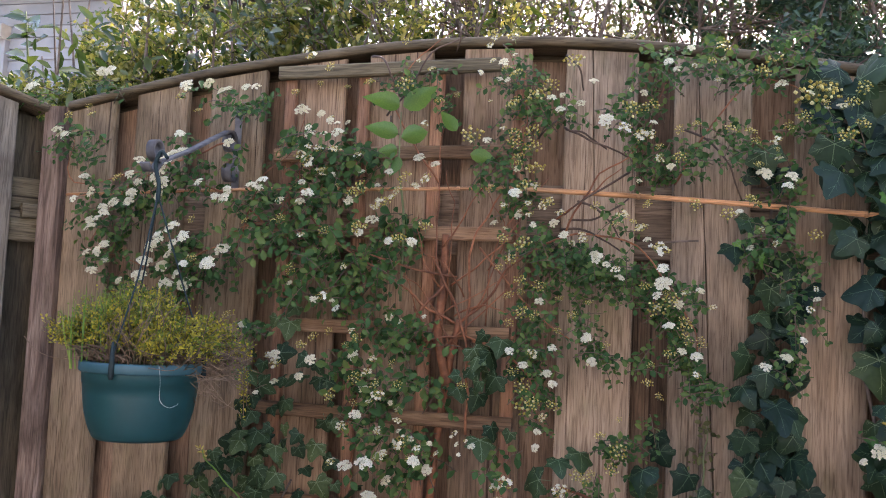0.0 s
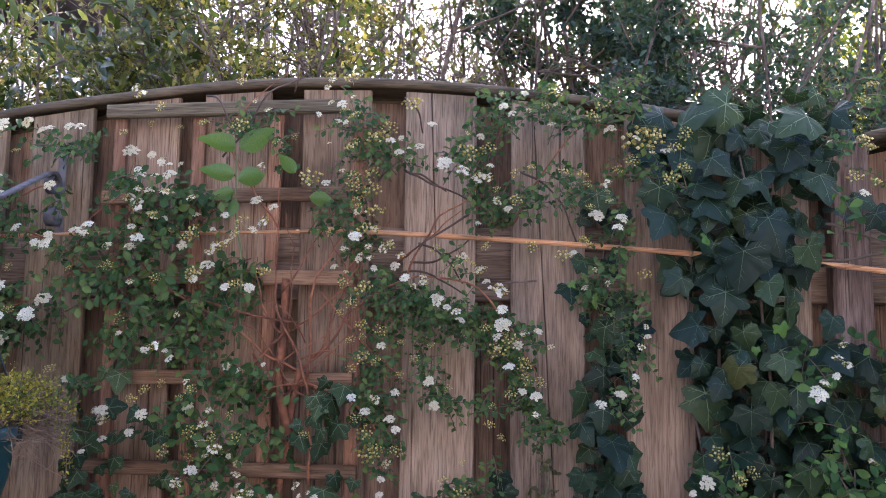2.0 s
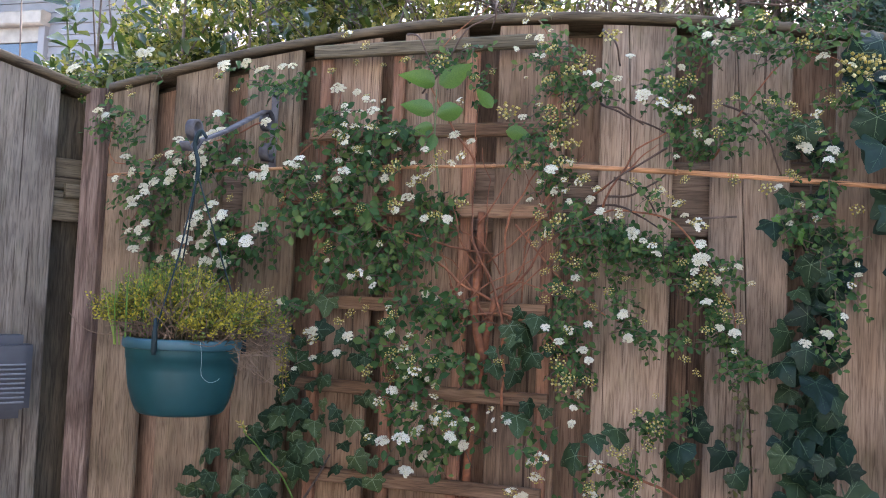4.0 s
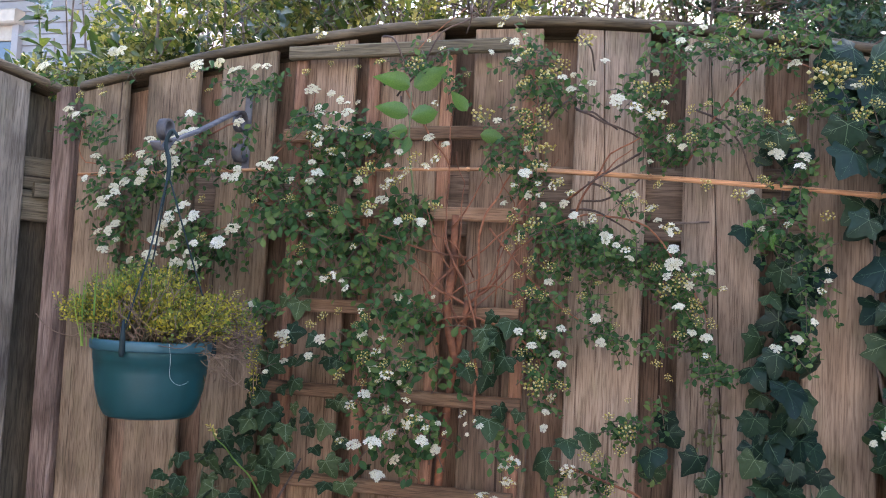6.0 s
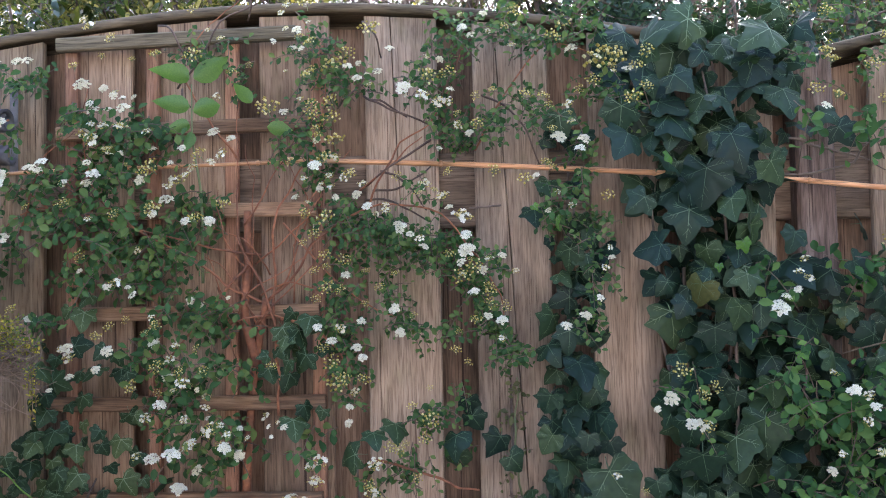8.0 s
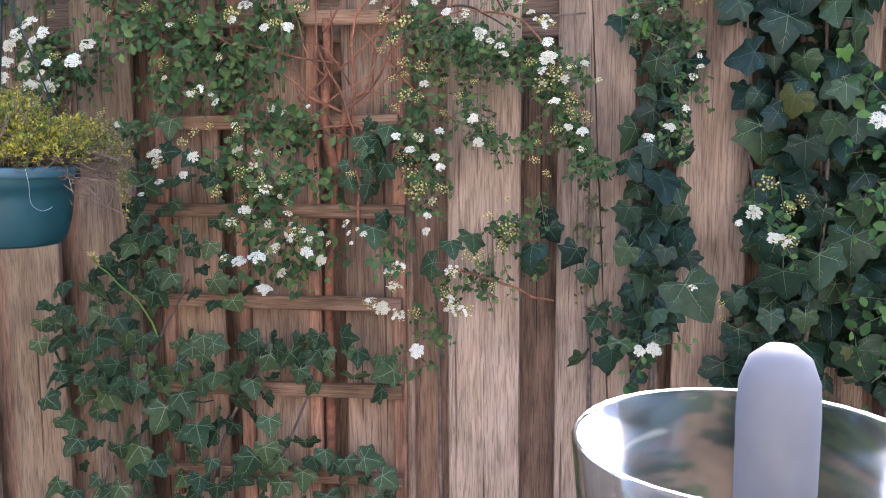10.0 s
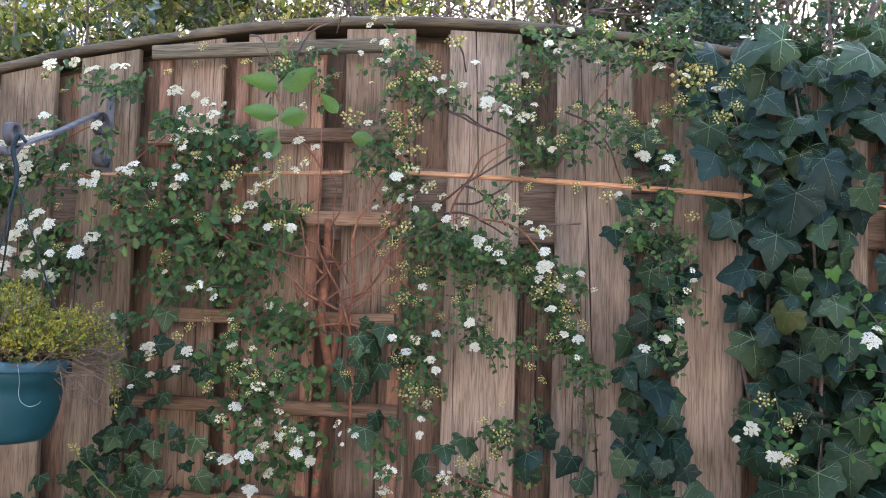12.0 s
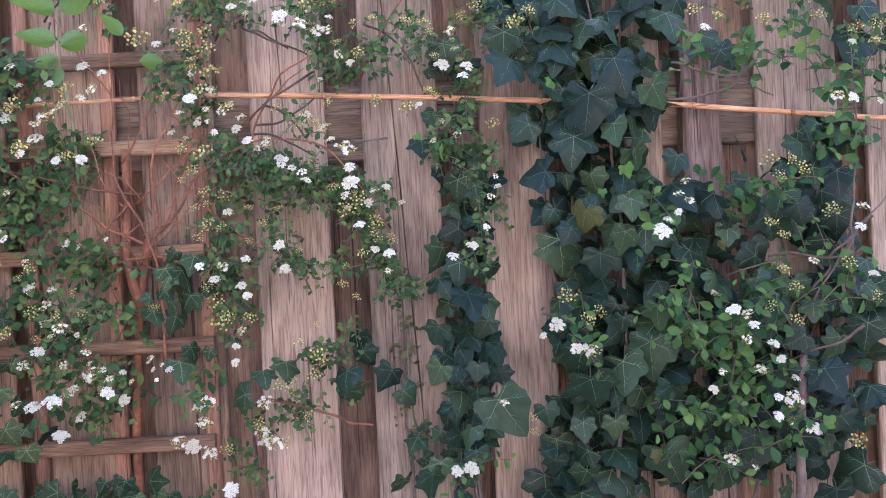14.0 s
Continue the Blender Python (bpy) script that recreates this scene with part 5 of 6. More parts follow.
# ---- ivy ----
def ivy_mesh(seed, broad=False, mat=None):
    """A five-lobed ivy leaf one unit wide, tip down, with raised pale veins; its stalk joins at the origin."""
    r = random.Random(seed)
    deep, wide = (r.uniform(0.95, 1.15) if broad else r.uniform(0.82, 1.08)), r.uniform(0.9, 1.1)
    thin = 0.5 if broad else (1.5 if mat else 0.85)
    tips = [(0.0, -0.72), (0.50 * wide, -0.20), (0.36, 0.20)]
    dips = [(0.295, -0.325 * deep), (0.41, 0.0)]

    def jig(p, k=0.03):
        return (p[0] + r.uniform(-k, k), p[1] + r.uniform(-k, k))

    right = [jig(tips[0]), jig((0.175, -0.53)), jig(dips[0]), jig((0.40, -0.31)), jig(tips[1]), jig((0.45, -0.08)), jig(dips[1]), jig((0.42, 0.10)), jig(tips[2]), jig((0.16, 0.17))]
    left = [(-x, z) for x, z in [jig((0.16, 0.17)), jig(tips[2]), jig((0.42, 0.10)), jig(dips[1]), jig((0.45, -0.08)), jig(tips[1]), jig((0.38, -0.29)), jig(dips[0]), jig((0.175, -0.53))]]
    cup, fold, curl = r.uniform(-0.2, 0.4), r.uniform(0.0, 0.3), r.uniform(0.05, 0.5)

    def lift(x, z):
        return cup * (x * x + (z + 0.1) ** 2) + fold * abs(x) + curl * max(0, -z - 0.2) ** 2 * 1.5

    rim = right + [(0.0, 0.06)] + left
    soft = []
    for i, (x, z) in enumerate(rim):
        (px, pz), (qx, qz), (ux, uz) = rim[i - 1], rim[(i + 1) % len(rim)], rim[(i + 2) % len(rim)]
        soft += [(x, z), (0.5625 * (x + qx) - 0.0625 * (px + ux), 0.5625 * (z + qz) - 0.0625 * (pz + uz))]
    wave = r.uniform(0, 6)
    bm = bmesh.new()
    out = [bm.verts.new((x, lift(x, z) + 0.025 * math.sin(9 * math.atan2(z, x) + wave), z)) for x, z in soft]
    mid = [bm.verts.new((v.co.x * 0.45, lift(v.co.x * 0.45, (v.co.z + 0.06) * 0.45 - 0.06) - 0.012, (v.co.z + 0.06) * 0.45 - 0.06)) for v in out]
    hub = bm.verts.new((0, 0, -0.05))
    n = len(out)
    for i in range(n):
        j = (i + 1) % n
        for f in (bm.faces.new((out[i], out[j], mid[j], mid[i])), bm.faces.new((mid[i], mid[j], hub))):
            f.smooth = True

    def vein(a, b, w):
        d = Vector((b[0] - a[0], 0, b[1] - a[1])).normalized()
        s = Vector((-d.z, 0, d.x)) * w * thin
        m = ((a[0] + b[0]) / 2, (a[1] + b[1]) / 2)
        row = []
        for (x, z), k in ((a, 1), (m, 0.75), (b, 0.3)):
            c = Vector((x, lift(x, z) - 0.018, z))
            row.append((bm.verts.new(c + s * k), bm.verts.new(c - s * k)))
        for (p, q), (u, v) in zip(row, row[1:]):
            f = bm.faces.new((p, q, v, u))
            f.material_index = 1

    root = (0, 0.02)
    ends = [right[0], right[4], right[8], left[1], left[5]]
    for i, e in enumerate(ends):
        vein(root, (e[0] * 0.9, e[1] * 0.9), 0.011 if i == 0 else 0.0085)
        for k, sgn in ((0.4, 1), (0.62, -1), (0.55, 1)):
            p = (root[0] + (e[0] - root[0]) * k, root[1] + (e[1] - root[1]) * k)
            ang = math.atan2(e[1], e[0]) + sgn * 0.7
            vein(p, (p[0] + 0.13 * math.cos(ang), p[1] + 0.13 * math.sin(ang)), 0.0055)
    tube(bm, [(0, 0.0, 0.03), (0.02, 0.10, 0.16), (0.03, 0.28, 0.26)], [0.012, 0.011, 0.010], 4)
    bm.faces.ensure_lookup_table()
    for f in bm.faces[-14:]:
        f.material_index = 1
    bmesh.ops.recalc_face_normals(bm, faces=[f for f in bm.faces if f.material_index == 0])
    return mesh_of("ivy_leaf", bm, mat or IVY_LEAF, IVY_VEIN)


IVY = [ivy_mesh(20 + s) for s in range(9)]
BROAD = [ivy_mesh(50 + s, True) for s in range(6)]
YOUNG = [ivy_mesh(80 + s, False, GREEN_IVY) for s in range(7)]
SPROUTS = [ivy_mesh(120, False, SPROUT_LEAF), ivy_mesh(121, True, SPROUT_LEAF), ivy_mesh(122, True, AGED_IVY)]


def ivy_leaf(parent, x, y, z, size, turn, pitch=None, kinds=IVY):
    ob = new("leaf", rng.choice(kinds))
    tilt = rng.gauss(-16, 27) if pitch is None else pitch
    ob.matrix_basis = pose(x, y, z, tilt, 0, rng.gauss(0, 30)) @ pose(0, 0, 0, 0, -turn, 0) @ Matrix.Diagonal((size, size, size, 1))
    ob.parent = parent
    return ob


def cane_height(x):
    """Height of the longer bamboo cane, which lies in front of the ivy."""
    return 1.649 - 0.073 * (x - 0.263) - 0.028 * max(0.0, x - 0.58)


def ivy_fill(parent, clumps, gap, size, depth, most=280, spread=42, kinds=IVY):
    """Leaves over oval patches, no two nearer than gap, lying over one another like shingles."""
    spots = []
    for cx, cz, rx, rz in clumps:
        for _ in range(int(26 * rx * rz / gap ** 2)):
            a, r = rng.uniform(0, 2 * math.pi), math.sqrt(rng.random())
            x, z = cx + rx * r * math.cos(a), cz + rz * r * math.sin(a)
            if all((x - p) ** 2 + (z - q) ** 2 > gap * gap for p, q in spots):
                spots.append((x, z))
    rng.shuffle(spots)
    spots = [(x, z) for x, z in spots if not (0.33 < x < 0.55 or 0.80 < x < 1.3) or abs(z - size * 0.15 - cane_height(x)) > size * 0.55]
    for x, z in spots[:most]:
        ivy_leaf(parent, x, rng.uniform(*depth), z + size * 0.2, size * rng.triangular(0.45, 1.45, 0.85), rng.gauss(0, spread), None, kinds)
    return spots


def ivy_plant(label, lines):
    ob = thing("ivy", label, "climbing plant", group="ivy plants")
    for line in lines:
        bm = bmesh.new()
        pts = bowed(line, 5)
        pts = [p + Vector((0.012 * noise.noise(p * 9), 0, 0.01 * noise.noise(p * 9 + Vector((4, 0, 0))))) for p in pts]
        tube(bm, pts, [0.006 - 0.0042 * i / (len(pts) - 1) for i in range(len(pts))], 6)
        part("stem", bm, BARK, ob)
    return ob


wall_ivy = ivy_plant("dense dark green ivy covering the fence", [[(0.72, -0.05, 0), (0.70, -0.03, 0.6), (0.66, -0.025, 1.1), (0.70, -0.025, 1.5), (0.66, -0.025, 1.88)],
                     [(0.78, -0.06, 0), (0.84, -0.04, 0.5), (0.9, -0.03, 0.9), (1.02, -0.025, 1.2), (1.1, -0.025, 1.5)], [(0.70, -0.03, 0.7), (0.58, -0.025, 1.2), (0.55, -0.025, 1.6)]])
ivy_fill(wall_ivy, IVY_WALL[:5], 0.034, 0.066, (-0.09, -0.04), 300)
side_ivy = ivy_plant("dark green ivy mixed with a flowering shrub on the fence", [[(0.9, -0.05, 0), (0.95, -0.03, 0.6), (1.0, -0.025, 1.1), (0.97, -0.025, 1.4)]])
ivy_fill(side_ivy, IVY_WALL[5:] + CORNER_IVY, 0.038, 0.068, (-0.085, -0.04), 300)
crown_ivy = ivy_plant("dark green ivy hanging over the top of the fence", [[(0.62, -0.03, 0), (0.60, -0.02, 0.8), (0.61, -0.02, 1.5), (0.58, -0.02, 1.88)]])
ivy_fill(crown_ivy, IVY_TOP[:5], 0.037, 0.068, (-0.085, -0.04), 300)
deep_ivy = ivy_plant("dark shaded inner leaves of ivy close to the fence", [[(0.75, -0.03, 0), (0.74, -0.015, 0.7), (0.70, -0.012, 1.3), (0.66, -0.012, 1.7)]])
ivy_fill(deep_ivy, IVY_WALL + [(1.24, 1.86, 0.10, 0.08), (1.13, 1.87, 0.06, 0.05)], 0.034, 0.072, (-0.045, -0.022), 300)
climb_ivy = ivy_plant("dark shaded ivy leaves climbing between the boards", [[(0.42, -0.02, 0), (0.41, -0.012, 0.8), (0.405, -0.012, 1.4), (0.40, -0.012, 1.72)]])
ivy_fill(climb_ivy, [(0.40, 1.62, 0.035, 0.10), (0.408, 1.47, 0.036, 0.09), (0.40, 1.33, 0.04, 0.08), (0.405, 1.19, 0.048, 0.09), (0.405, 1.05, 0.042, 0.09)], 0.028, 0.05, (-0.05, -0.02), 200)
ivy_fill(climb_ivy, [(0.62, 1.83, 0.10, 0.05), (0.74, 1.83, 0.10, 0.05), (0.56, 1.80, 0.08, 0.05)], 0.036, 0.068, (-0.07, -0.03), 100)
upper_ivy = ivy_plant("large-leaved dark green ivy with pale veins over the fence", [[(0.66, -0.08, 0), (0.64, -0.07, 0.7), (0.68, -0.07, 1.3), (0.64, -0.06, 1.8)]])
for x, z, w, turn in IVY_LARGE + IVY_LARGE_LOW:
    ivy_leaf(upper_ivy, x, -0.13 + rng.uniform(-0.015, 0.015), z + w * 0.2, w * 0.84, turn, rng.gauss(-6, 16), BROAD)
ivy_fill(upper_ivy, IVY_WALL[:3] + IVY_TOP[:2] + IVY_WALL[5:8], 0.062, 0.074, (-0.12, -0.09), 240)
for x, z, w, turn, kind in ((0.374, 1.537, 0.030, 10, 0), (0.559, 1.637, 0.026, -60, 1), (0.673, 1.493, 0.030, 20, 1), (0.633, 1.459, 0.018, 0, 0), (0.336, 1.563, 0.016, 40, 0), (0.605, 1.418, 0.062, -25, 2),
                            (0.759, 1.316, 0.024, 30, 1), (0.835, 1.083, 0.034, -50, 0), (0.821, 1.366, 0.022, 15, 2), (0.703, 1.027, 0.030, 0, 2), (0.976, 1.063, 0.028, 60, 1)):
    ivy_leaf(upper_ivy, x, -0.155, z + 0.2 * w, w, turn, rng.gauss(-6, 14), SPROUTS[kind:kind + 1])
column_ivy = ivy_plant("narrow column of dark green ivy between fence boards", [[(0.40, -0.03, 0), (0.41, -0.02, 0.7), (0.40, -0.015, 1.2), (0.415, -0.015, 1.6)], [(0.27, -0.02, 0.3), (0.30, -0.015, 0.8), (0.29, -0.012, 1.25)]])
ivy_fill(column_ivy, IVY_COLUMN + IVY_TOP[5:], 0.034, 0.056, (-0.065, -0.03), 260)
low_ivy = ivy_plant("pale-veined green ivy spreading over the foot of the trellis", [[(-0.55, -0.05, 0), (-0.60, -0.045, 0.5), (-0.55, -0.045, 0.9), (-0.45, -0.045, 1.1)], [(-0.3, -0.05, 0), (-0.32, -0.045, 0.6), (-0.2, -0.045, 0.95)], [(0.03, 0.02, 0.1), (0.02, 0.022, 0.8), (0.01, 0.022, 1.15)]])
ivy_fill(low_ivy, IVY_PATCH + IVY_TRELLIS, 0.029, 0.043, (-0.10, -0.045), 290, 38, YOUNG)
mat_ivy = ivy_plant("pale-veined green ivy spreading under the trellis", [[(-0.62, -0.05, 0), (-0.66, -0.045, 0.6), (-0.60, -0.045, 1.0)], [(-0.45, -0.05, 0), (-0.42, -0.045, 0.7), (-0.30, -0.045, 0.98)]])
ivy_fill(mat_ivy, IVY_LOW, 0.029, 0.046, (-0.10, -0.045), 290, 38, YOUNG)
for x, z, w in SPRIG_IVY:
    ivy_leaf(low_ivy, x, -0.075 + rng.uniform(-0.02, 0.02), z + 0.01, w * rng.uniform(0.85, 1.1), rng.gauss(0, 35))
foot_ivy = ivy_plant("dark green ivy at the foot of the fence", [[(-0.4, -0.06, 0), (-0.42, -0.05, 0.4), (-0.4, -0.05, 0.75)], [(0.6, -0.06, 0), (0.55, -0.05, 0.4), (0.6, -0.04, 0.8)]])
ivy_fill(foot_ivy, IVY_LOWER, 0.034, 0.055, (-0.09, -0.05), 300, 42, YOUNG)

right_ivy = ivy_plant("dark green ivy low on the fence under the shrub", [[(0.95, -0.05, 0), (0.98, -0.035, 0.5), (0.95, -0.03, 0.95)]])
ivy_fill(right_ivy, RIGHT_FOOT_IVY, 0.036, 0.068, (-0.085, -0.03), 200)

# ---- a young plant with large fresh leaves in the trellis ----
fresh = thing("young_plant", "young plant with large fresh bright green leaves", "plant")
bm = bmesh.new()
tube(bm, bowed([(-0.255, -0.05, 1.45), (-0.25, -0.07, 1.60), (-0.258, -0.09, 1.70), (-0.256, -0.10, 1.80)], 5), [0.003 - 0.00012 * i for i in range(16)], 5)
part("stalk", bm, STALK, fresh)
for x, z, s, turn in ((-0.262, 1.812, 0.066, 68), (-0.25, 1.812, 0.072, -62), (-0.262, 1.76, 0.060, 78), (-0.252, 1.752, 0.066, -80), (-0.262, 1.73, 0.045, 100), (-0.258, 1.715, 0.04, 165), (-0.15, 1.765, 0.045, 40), (-0.12, 1.72, 0.05, -100)):
    bm = bmesh.new()
    rows = []
    for i in range(11):
        t = i / 10
        w = 0.012 + 0.29 * math.sin(math.pi * t ** 0.8) ** 0.85 * (1 - 0.3 * t) * (1 + 0.06 * (i % 2))
        rows.append([bm.verts.new((k * w, 0.55 * abs(k) * w - 0.34 * t * t, t - 0.04 * abs(k))) for k in (-1, -0.5, 0, 0.5, 1)])
    for a, b in zip(rows, rows[1:]):
        for j in range(4):
            bm.faces.new((a[j], a[j + 1], b[j + 1], b[j])).smooth = True
    ob = part("leaf", bm, FRESH_LEAF, fresh)
    ob.matrix_basis = pose(x, -0.10, z, rng.uniform(-15, 25), 0, rng.uniform(-12, 12)) @ pose(0, 0, 0, 0, -turn, 0) @ Matrix.Diagonal((s, s, s, 1))

# ---- small odds and ends on the fence ----
tie = tagged(part("plant_tie", bar_mesh((TIE_X, -0.055, TIE_Z - 0.012), (TIE_X + 0.001, -0.055, TIE_Z + 0.012), 0.003, 0.002, 0.0005), PETAL), "thin white plastic plant tie on a stem", "plant tie")
seedling = thing("climbing_shoot", "thin pale climbing shoot with small yellowish leaves", "plant")
stems(seedling, [CLIMB], -0.008, 0.0022, 0.0012, STALK)
wall_leaves([(x, z, 0.018, 0.03) for x, z in CLIMB], 3500, 0.016, (-0.03, -0.012), PALE_LEAF, "leaves", seedling)
stalk = thing("dry_flower_stalk", "pale bending flower stalk above the ivy", "plant")
stems(stalk, [BENT], -0.09, 0.0022, 0.0009, GRASS_LEAF)
hx, hz = BENT[-1]
cloud_part("seed_head", stalk, leaf_cloud("seed_head", [(hx + 0.012 * (i / 8), -0.09, hz - 0.010 * (i / 8)) for i in range(14)], nrg.normal(0, 1, (14, 3)) + np.array([-0.8, 0, 0.8]), nrg.normal(0, 1, (14, 3)) + np.array([0, -1, 0]), [0.010] * 14, BUD, LONG))

# ---- the hanging pot on its bracket ----
PX, PY = -0.618, -0.32


def lathe(bm, profile, sides=48, centre=(0, 0, 0)):
    rings = []
    for r, z in profile:
        rings.append([bm.verts.new((centre[0] + r * math.cos(2 * math.pi * k / sides), centre[1] + r * math.sin(2 * math.pi * k / sides), centre[2] + z)) for k in range(sides)])
    for a, b in zip(rings, rings[1:]):
        for k in range(sides):
            bm.faces.new((a[k], a[(k + 1) % sides], b[(k + 1) % sides], b[k])).smooth = True
    return rings


pot = thing("hanging_pot", "dark teal plastic hanging pot with a flat rim", "plant pot", (PX, PY, 1.202))
pot.scale = (0.84, 0.84, 0.955)
bm = bmesh.new()
rings = lathe(bm, [(0.0, 0.004), (0.074, 0.002), (0.080, 0.0), (0.086, 0.004), (0.094, 0.018), (0.103, 0.045), (0.108, 0.075), (0.110, 0.095), (0.1115, 0.0955), (0.1125, 0.115), (0.113, 0.128), (0.108, 0.128), (0.104, 0.09), (0.09, 0.02), (0.0, 0.012)])
part("bowl", bm, POT, pot)
bm = bmesh.new()
lathe(bm, [(0.112, 0.114), (0.1165, 0.114), (0.119, 0.117), (0.119, 0.129), (0.1165, 0.132), (0.107, 0.132), (0.106, 0.126), (0.112, 0.114)])
part("rim", bm, POT_RIM, pot, "paler worn blue-green rim")
bm = bmesh.new()
lathe(bm, [(0.0, 0.112), (0.06, 0.116), (0.1055, 0.108)])
part("soil", bm, SOIL, pot)
KNOT = Vector((0.008, 0.0, 0.425))
for ang in (275, 17, 140):
    a = radians(ang)
    foot = Vector((0.116 * math.cos(a), 0.116 * math.sin(a), 0.128))
    bm = bmesh.new()
    tube(bm, bowed([foot - Vector((0, 0, 0.02)), foot + Vector((0, 0, 0.02)), foot.lerp(KNOT, 0.5) + Vector((0.004, 0, 0)), KNOT], 5), 0.0019, 6)
    hang = part("hanger_strand", bm, HANGER, pot)
    bm = bmesh.new()
    tube(bm, [foot + Vector((0.004 * math.cos(a), 0.004 * math.sin(a), k)) for k in (-0.022, -0.016, 0.01, 0.04)], [0.004, 0.0065, 0.0055, 0.0026], 6)
    part("clip", bm, HANGER, hang)
bm = bmesh.new()
tube(bm, bowed([KNOT + Vector((0, 0, -0.012)), KNOT + Vector((0, 0, 0.02)), KNOT + Vector((-0.010, 0, 0.055)), KNOT + Vector((0.002, 0, 0.078)), KNOT + Vector((0.016, 0, 0.066))], 5), [0.0045] * 6 + [0.0045] * 9 + [0.0035] * 6, 8)
part("hook", bm, HANGER, pot)
bm = bmesh.new()
tube(bm, bowed([(0.088, -0.085, 0.13), (0.092, -0.084, 0.105), (0.090, -0.078, 0.075), (0.098, -0.062, 0.062), (0.105, -0.046, 0.064), (0.107, -0.040, 0.068)], 6), 0.00045, 5)
part("loose_thread", bm, THREAD, pot)

# the plants in it: yellow-green stonecrop, a tuft of grass and dry trailing stems
planting = thing("pot_planting", "yellow-green stonecrop with dry trailing stems growing in the pot", "plant", (PX, PY, 1.202))


def swept(points):
    """Points of a trailing shoot, swept round the pot towards the fence."""
    return [np.array([0.73 * p[0] - 0.35 * p[1], 0.46 * p[0] + 0.80 * p[1], p[2]]) for p in map(np.asarray, points)]


def along(line, f):
    """The point at a share f of a bowed line."""
    j = min(f, 0.999) * (len(line) - 1)
    return np.array(line[int(j)].lerp(line[int(j) + 1], j - int(j)))


def tuft(line, f0, n, size, spread, bag):
    """Small fleshy leaves round the upper part of a stem."""
    for k in range(n):
        p = along(line, f0 + (1 - f0) * (k + nrg.uniform(0, 1)) / n)
        bag[0].append(p + nrg.normal(0, spread, 3)), bag[1].append(nrg.normal(0, 1, 3) + np.array([0, -0.1, 0.8]))
        bag[2].append(nrg.normal(0, 0.8, 3) + np.array([0, -0.7, 0.7])), bag[3].append(size * nrg.uniform(0.6, 1.2))


gold, green = ([], [], [], []), ([], [], [], [])
bm = bmesh.new()
for i in range(620):
    a, r = nrg.uniform(0, 2 * math.pi), math.sqrt(nrg.uniform(0, 1))
    base = np.array([0.088 * r * math.cos(a), 0.088 * r * math.sin(a), 0.110])
    reach = 0.075 if math.cos(a) < 0 else 0.055
    h = (0.148 - 0.085 * r ** 2.2) * nrg.uniform(0.62, 1.0)
    if math.cos(a) * r > 0.3:
        h *= 0.80
    tip = base + np.array([math.cos(a) * r * reach, math.sin(a) * r * reach, h]) + nrg.normal(0, 0.008, 3)
    tip[1] = max(tip[1], 0.022 - 0.116 * (1 - (tip[2] - 0.128) / 0.297))
    bend = (base + tip) / 2 + np.array([0, 0, 0.014]) + nrg.normal(0, 0.005, 3)
    line = bowed([base, bend, tip], 3)
    tube(bm, line, [0.0010, 0.0009, 0.0009, 0.0008, 0.0007, 0.0006, 0.0005], 3)
    tuft(line, 0.45 if r > 0.6 else 0.62, 19, 0.0068, 0.0026, green if nrg.uniform() < (0.6 if base[0] < -0.02 and h > 0.09 else 0.3) else gold)
tagged(part("stem_mass", bm, STONECROP_STEM, planting), kind="stuff")
# shoots that trail out over the rim, and the dry tangle under them
bm = bmesh.new()
for i in range(90):
    start = np.array([nrg.uniform(0.05, 0.09), nrg.uniform(-0.05, 0.05), nrg.uniform(0.125, 0.150)])
    end = np.array([nrg.uniform(0.10, 0.21), start[1] * 0.8 + nrg.normal(0, 0.018), 0.0])
    end[2] = 0.205 - 0.45 * (end[0] - 0.085) + nrg.normal(0, 0.014)
    mid = (start + end) / 2 + np.array([0, 0, nrg.uniform(-0.004, 0.018)])
    line = bowed(swept([start, mid, end]), 4)
    tube(bm, line, 0.0008, 3)
    tuft(line, 0.62, 20, 0.0066, 0.0035, gold if i % 3 else green)
for i in range(150):
    a = nrg.uniform(-0.9, 0.9)
    start = np.array([0.075 * math.cos(a), 0.085 * math.sin(a), nrg.uniform(0.122, 0.140)])
    end = np.array([nrg.uniform(0.09, 0.20), start[1] + nrg.normal(0, 0.025), 0.148 - 0.20 * nrg.uniform(0, 0.2) + nrg.normal(0, 0.012)])
    if i % 9 == 0:
        end[2] -= nrg.uniform(0.02, 0.06)
    mid = (start + end) / 2 + np.array([0, nrg.normal(0, 0.01), nrg.uniform(-0.02, 0.026)])
    tube(bm, bowed(swept([start, mid, end, end + np.array([0.022 * nrg.normal(), 0.01 * nrg.normal(), 0.016 * nrg.normal()])]), 4), 0.0007, 3)
for i in range(110):
    a = nrg.uniform(math.pi, 2 * math.pi)
    p = np.array([0.088 * math.cos(a), 0.088 * math.sin(a), 0.128])
    q = p + np.array([nrg.normal(0.0, 0.03), -abs(nrg.normal(0, 0.008)), nrg.uniform(-0.004, 0.035)])
    tube(bm, bowed([p, (p + q) / 2 + np.array([0, 0, 0.008]), q], 3), 0.0008, 3)
for i in range(60):
    p = np.array([nrg.normal(0.03, 0.035), nrg.uniform(-0.088, -0.03), nrg.uniform(0.118, 0.15)])
    q = p + np.array([nrg.normal(0.012, 0.028), nrg.normal(-0.012, 0.012), nrg.uniform(0.01, 0.085)])
    tube(bm, bowed([p, (p + q) / 2 + nrg.normal(0, 0.009, 3), q], 3), 0.0008, 3)
